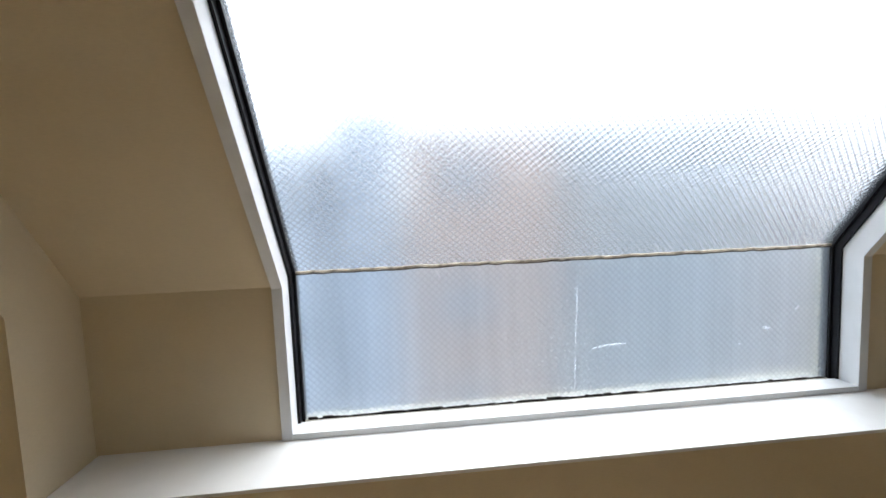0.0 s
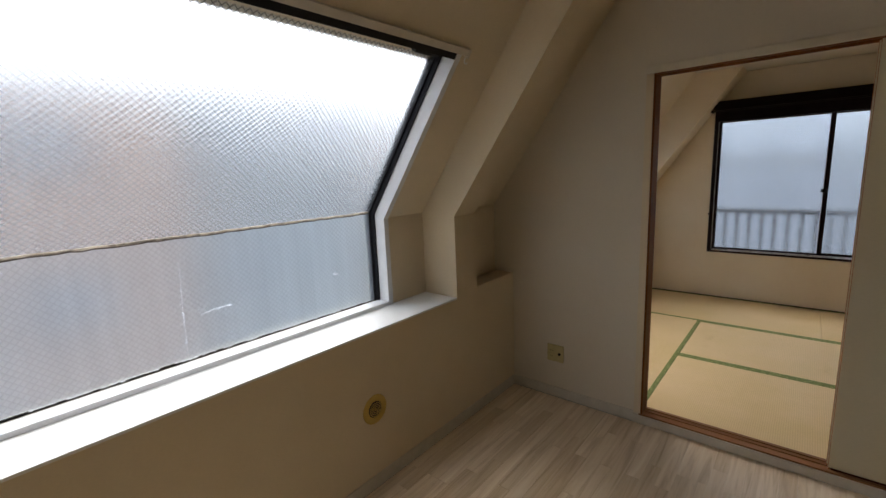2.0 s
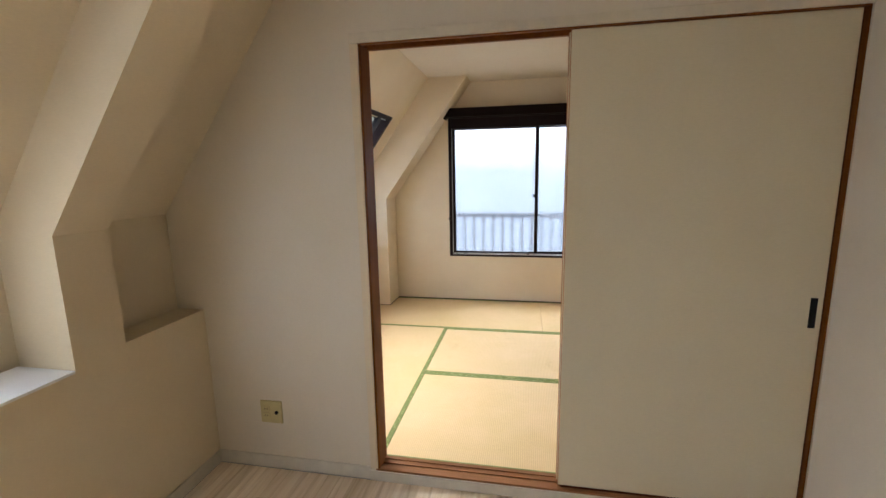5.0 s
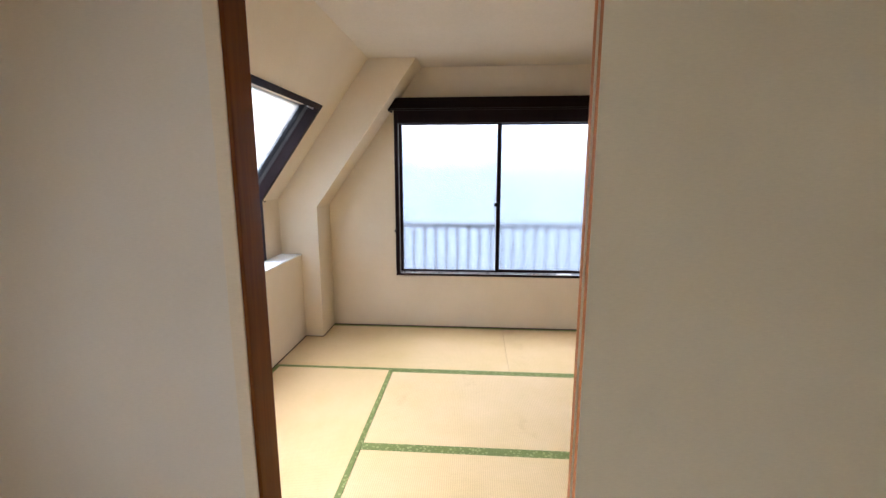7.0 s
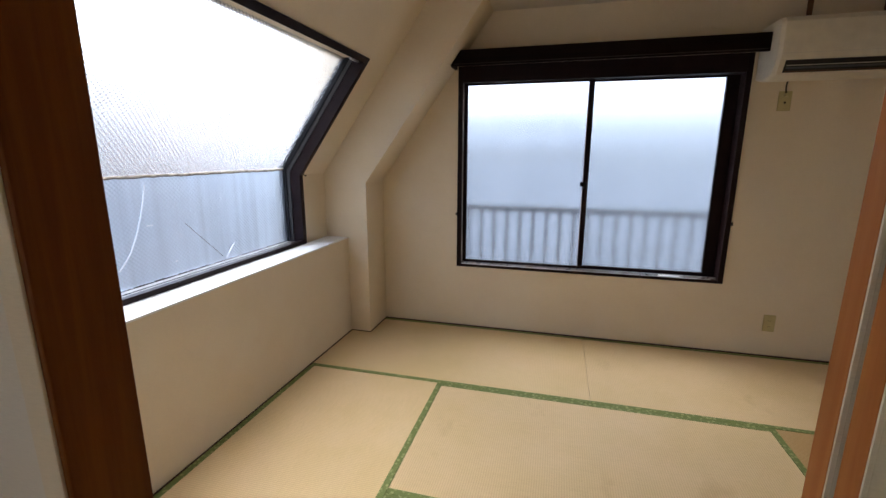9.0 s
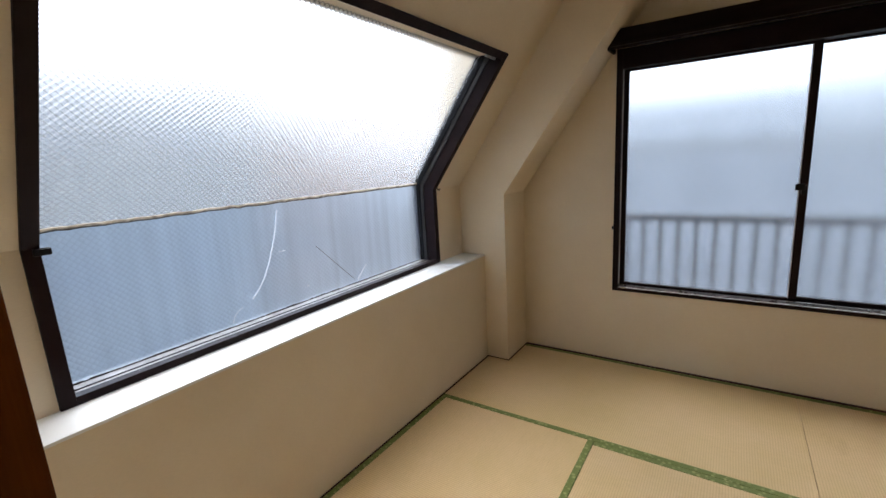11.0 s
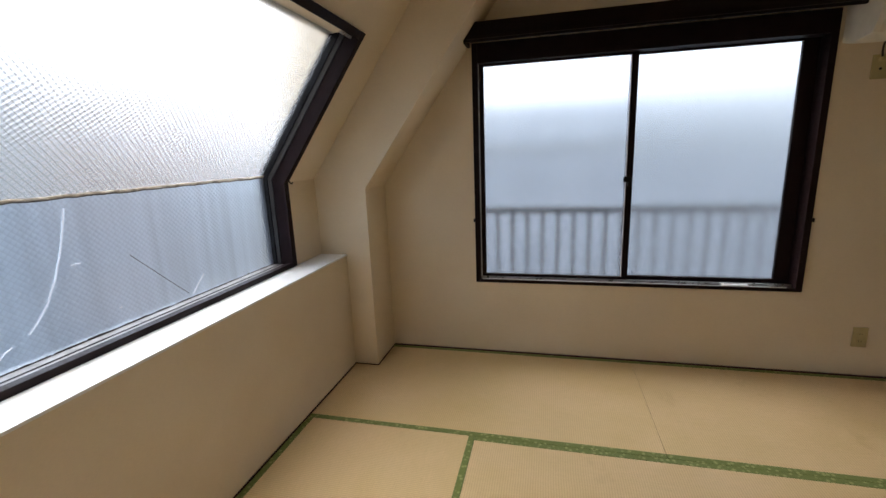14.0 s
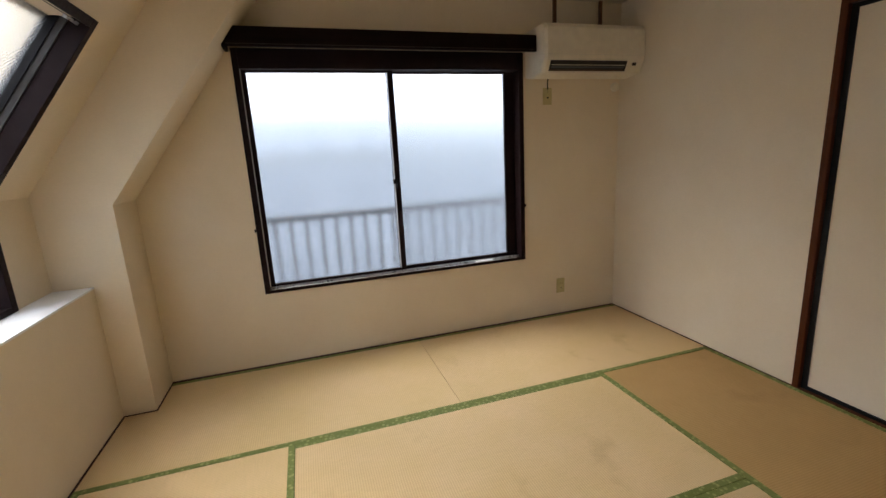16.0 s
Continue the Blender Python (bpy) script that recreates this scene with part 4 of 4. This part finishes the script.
vent = thing("wall_vent", "round yellowed plastic wall vent with ring louvres", "vent", (0.0, -1.316, 0.414))
bm = lathe(bmesh.new(), [(0.074, 0.0005), (0.0735, 0.0022), (0.03, 0.0024)], 40)
part("backing", finish(bm), M_STAIN, vent, "stained yellow round backing")
# flat dark disc paints the shade between the rings
part("throat", finish(lathe(bmesh.new(), [(0.041, 0.001), (0.041, 0.0035), (0.002, 0.0036)], 32)), M_AC_DARK, vent, "dark disc for the shade in the throat")
for r in (0.0345, 0.0245, 0.0150):
    bm = bmesh.new()
    ring = [(0.008, r * math.cos(2 * math.pi * k / 28), r * math.sin(2 * math.pi * k / 28)) for k in range(29)]
    tube(bm, ring, 0.0026, 6)
    part("ring", finish(bm), M_YELLOW, vent)
part("hub", finish(lathe(bmesh.new(), [(0.007, 0.003), (0.007, 0.010), (0.004, 0.012)], 16)), M_YELLOW, vent)

# ---- air conditioner ----
ac = thing("air_conditioner", "aged white wall-mounted air conditioner with a dark outlet slot", "air conditioner", (2.69, BY1, 1.86))
X0, X1, ZB, ZT, YF = 2.655, 3.464, 1.866, 2.195, BY1 - 0.280
iv = Matrix.Translation((-2.69, -BY1, -1.86))
# side outline (y, z) with a rounded front
sec = [(BY1, ZB + 0.02), (BY1 - 0.10, ZB), (YF + 0.045, ZB + 0.020), (YF + 0.004, ZB + 0.105), (YF, ZB + 0.14), (YF + 0.004, ZT - 0.03), (YF + 0.022, ZT - 0.004), (YF + 0.05, ZT), (BY1, ZT)]
bm = bmesh.new()
cols = []
for xx, k in ((X0, 0.012), (X0 + 0.018, 0.0), (X1 - 0.018, 0.0), (X1, 0.012)):
    cols.append([bm.verts.new((xx, min(BY1, y + (k if y < BY1 else 0)), z + (k * 0.5 if z < 2.0 else -k * 0.5))) for y, z in sec])
for a, b in zip(cols, cols[1:]):
    for k in range(len(sec)):
        j = (k + 1) % len(sec)
        bm.faces.new((a[k], a[j], b[j], b[k]))
bm.faces.new(cols[0])
bm.faces.new(cols[-1][::-1])
body = part("body", placed(finish(bm), iv), M_AC, ac)
for p in body.data.polygons:
    p.use_smooth = False
# front panel seam and louvres lie in the lower slanted face
slot_m = Matrix.Translation((0, YF + 0.0245, ZB + 0.0625)) @ pose(0, 0, 0, 25.8, 0, 0)
# dark box on the closed face, painting the shade inside the slot
part("outlet_slot", placed(finish(box(bmesh.new(), (X0 + 0.045, -0.004, -0.036), (X1 - 0.150, 0.006, 0.034))), iv @ slot_m), M_AC_DARK, ac, "air outlet slot, its inner shade a dark strip")
for k, zz in enumerate((-0.014, 0.004)):
    part("louvre", placed(finish(box(bmesh.new(), (X0 + 0.055, -0.009, zz), (X1 - 0.165, -0.003, zz + (0.010 if k == 0 else 0.003))), 0.001), iv @ slot_m), M_AC if k else M_RAILING, ac)
bm = bmesh.new()
for k in range(32):
    xx = X0 + 0.055 + k * 0.0185
    box(bm, (xx, -0.0065, -0.034), (xx + 0.010, -0.0035, -0.026))
part("vane", placed(finish(bm), iv @ slot_m), M_PIPE, ac, "row of short vanes in the slot")
dpart("panel_seam", (X0 + 0.02, YF - 0.001, ZB + 0.128), (X1 - 0.02, YF + 0.004, ZB + 0.1305), M_BASE, 0.0, "", ac)
part("display", placed(finish(box(bmesh.new(), (X1 - 0.100, -0.0055, 0.004), (X1 - 0.070, 0.002, 0.024)), 0.001), iv @ slot_m), M_AC_DARK, ac, "small dark display window")
# feed cord to the outlet, drain sleeve, hanging straps
cord = thing("power_cord", "short dark power cord hanging from the air conditioner", "cord", (2.838, BY1 - 0.02, 1.80))
CORD = Matrix.Translation((-2.838, -BY1 + 0.02, -1.80))
part("cable", placed(finish(tube(bmesh.new(), [(2.822, BY1 - 0.034, 1.882), (2.819, BY1 - 0.030, 1.858), (2.822, BY1 - 0.024, 1.832), (2.828, BY1 - 0.020, 1.806)], 0.0045, 6)), CORD), M_AC_DARK, cord)
part("plug", placed(finish(box(bmesh.new(), (2.819, BY1 - 0.032, 1.786), (2.841, BY1 - 0.011, 1.808)), 0.004), CORD), M_PLASTIC, cord)
slv = thing("pipe_sleeve", "round cream plastic sleeve cap below the air conditioner", "pipe cover", (3.425, BY1, 1.822))
part("cap", placed(finish(lathe(bmesh.new(), [(0.034, 0.0), (0.034, 0.014), (0.028, 0.022), (0.012, 0.024)], 24)), pose(0, 0, 0, 0, 0, -90)), M_AC, slv)
for xx in (2.876, 3.261):
    st = thing("hanging_strap", "brown metal strap from ceiling to air conditioner", "strap", (xx, BY1 - 0.03, ZT))
    part("strap", finish(box(bmesh.new(), (-0.014, -0.006, 0.0), (0.014, 0.006, B_CEIL - ZT)), 0.002), M_PIPE, st)
    part("bracket", finish(box(bmesh.new(), (-0.022, -0.02, -0.0), (0.022, 0.02, 0.008)), 0.002), M_PIPE, st)

# ---- outside ----
structure(slab("balcony_floor", (-0.7, BY1 + 0.16, -0.25), (BX1 + 0.6, 3.85, -0.1), M_CONCRETE), "concrete balcony floor", "balcony")
rail = thing("balcony_railing", "grey metal balcony railing with upright bars", "railing", (1.0, 3.72, -0.1))
iv = Matrix.Translation((-1.0, -3.72, 0.1))
dpart("top_rail", (-0.6, 3.69, 0.908), (BX1 + 0.5, 3.75, 0.955), M_RAILING, 0.006, parent=rail)
dpart("bottom_rail", (-0.6, 3.70, 0.0), (BX1 + 0.5, 3.74, 0.04), M_RAILING, 0.004, parent=rail)
for k in range(36):
    xx = -0.579 + k * 0.1222
    dpart("bar", (xx, 3.71, 0.04), (xx + 0.030, 3.73, 0.908), M_RAILING, 0.002, parent=rail)
for xx in (-0.6, 1.7, BX1 + 0.46):
    dpart("post", (xx, 3.70, -0.1), (xx + 0.04, 3.74, 0.0), M_RAILING, 0.002, parent=rail)
structure(slab("ground", (-3000, -3000, -12.2), (3000, 3000, -12.0), M_GROUND), "grey town ground far below", "ground")



def apartment_block(x0, x1, y0, y1, top, wall, face, label):
    """A plain town block: walls, roof slab with parapet, window bands with panes on the side that faces the rooms."""
    a = thing("apartment_building", label, "building", ((x0 + x1) / 2, (y0 + y1) / 2, -12.0))
    m = Matrix.Translation((-(x0 + x1) / 2, -(y0 + y1) / 2, 12.0))

    def add(n_, lo, hi, mat, par=a):
        return part(n_, placed(finish(box(bmesh.new(), lo, hi)), m), mat, par)

    add("wall", (x0, y0, -12.0), (x1, y1, top - 0.25), wall)
    add("roof", (x0 - 0.12, y0 - 0.12, top - 0.25), (x1 + 0.12, y1 + 0.12, top), M_CONCRETE)
    z = top - 2.0
    while z > -9:
        span = (y0, y1) if face == "x" else (x0, x1)
        s = span[0] + 0.7
        while s + 1.5 < span[1]:
            if face == "x":
                w_ = add("window", (x1 - 0.02, s, z), (x1 + 0.05, s + 1.4, z + 1.1), M_GREYMET)
                add("pane", (x1 + 0.05, s + 0.06, z + 0.06), (x1 + 0.06, s + 1.34, z + 1.04), M_PANE_FAR, w_)
            else:
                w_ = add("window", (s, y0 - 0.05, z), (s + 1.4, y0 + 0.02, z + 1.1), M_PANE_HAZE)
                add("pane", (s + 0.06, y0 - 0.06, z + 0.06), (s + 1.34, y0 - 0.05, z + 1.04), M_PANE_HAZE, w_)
            s += 2.6
        z -= 2.8
    return a


# window tone kept close to the hazed walls, haze painted in
M_PANE_HAZE = plain("window_glass_in_haze", (0.40, 0.43, 0.47), 0.5)
M_PANE_FAR = plain("far_window_glass", (0.20, 0.23, 0.27), 0.4)
M_FAR_BLUE = plain("blue_grey_render", (0.26, 0.30, 0.36), 0.8, wear=0.1, scale=0.8)
M_FAR_PINK = plain("brick_tiles", (0.34, 0.245, 0.20), 0.8, wear=0.1, scale=0.8)
M_FAR_GREEN = plain("grey_green_render", (0.22, 0.24, 0.25), 0.8, wear=0.1, scale=0.8)
# two renders with the haze of distance in their colour
M_FAR_HAZE = plain("render_in_haze", (0.46, 0.49, 0.53), 0.8, wear=0.04, scale=0.8)
M_FAR_DEEP_HAZE = plain("render_in_deep_haze", (0.66, 0.70, 0.75), 0.8, wear=0.04, scale=0.8)
M_FAR_PALE = plain("pale_render", (0.38, 0.42, 0.48), 0.8, wear=0.06, scale=0.8)
apartment_block(-15, -8.5, -9.5, -4.6, 3.1, M_FAR_PALE, "x", "pale rendered apartment block across the street")
apartment_block(-15, -9.0, -4.2, -2.7, 3.9, M_FAR_BLUE, "x", "narrow blue-grey building across the street")
apartment_block(-15, -9.0, -2.4, 1.3, 3.5, M_FAR_PINK, "x", "brown tiled apartment block across the street")
apartment_block(-16, -9.5, 1.6, 8.2, 3.6, M_FAR_GREEN, "x", "grey-green rendered building across the street")
apartment_block(-17, -10.0, 8.6, 18.0, 3.2, M_FAR_PINK, "x", "brown tiled building further along the street")
# blocks added in steps, haze in their colours, so the skyline fades to white
apartment_block(-6.0, 12.0, 16.0, 22.0, 1.7, M_FAR_HAZE, "y", "rendered apartment block behind the balcony, haze in its pale colour")
apartment_block(-12.0, 20.0, 27.0, 34.0, 3.3, M_FAR_DEEP_HAZE, "y", "apartment block further behind, paler with painted haze")
apartment_block(-22.0, 30.0, 44.0, 52.0, 6.2, M_FAR_DEEP_HAZE, "y", "long apartment block in the distance, palest with painted haze")

# ---- floor boards of room A ----
BW = 0.0672
r_ = random.Random(3)
base = {}
x = 0.009
while x < AX1 - 0.02:
    w = min(BW, AX1 - 0.009 - x)
    y = -0.012
    first = r_.choice((0.2, 0.35, 0.5))
    while y > AY0 + 0.001:
        ln = min(first or r_.choice((0.45, 0.6, 0.6, 0.75, 0.9)), y - AY0)
        first = 0
        key = (round(w, 4), round(ln, 4))
        if key not in base:
            base[key] = meshed("board", finish(box(bmesh.new(), (0.0003, -ln + 0.0004, -0.012), (w - 0.0003, -0.0004, 0.0)), 0.0005), M_FLOOR)
        p = new("board", base[key])
        p.location = (x, y, 0)
        p.parent = floor_a
        y -= ln
    x += w
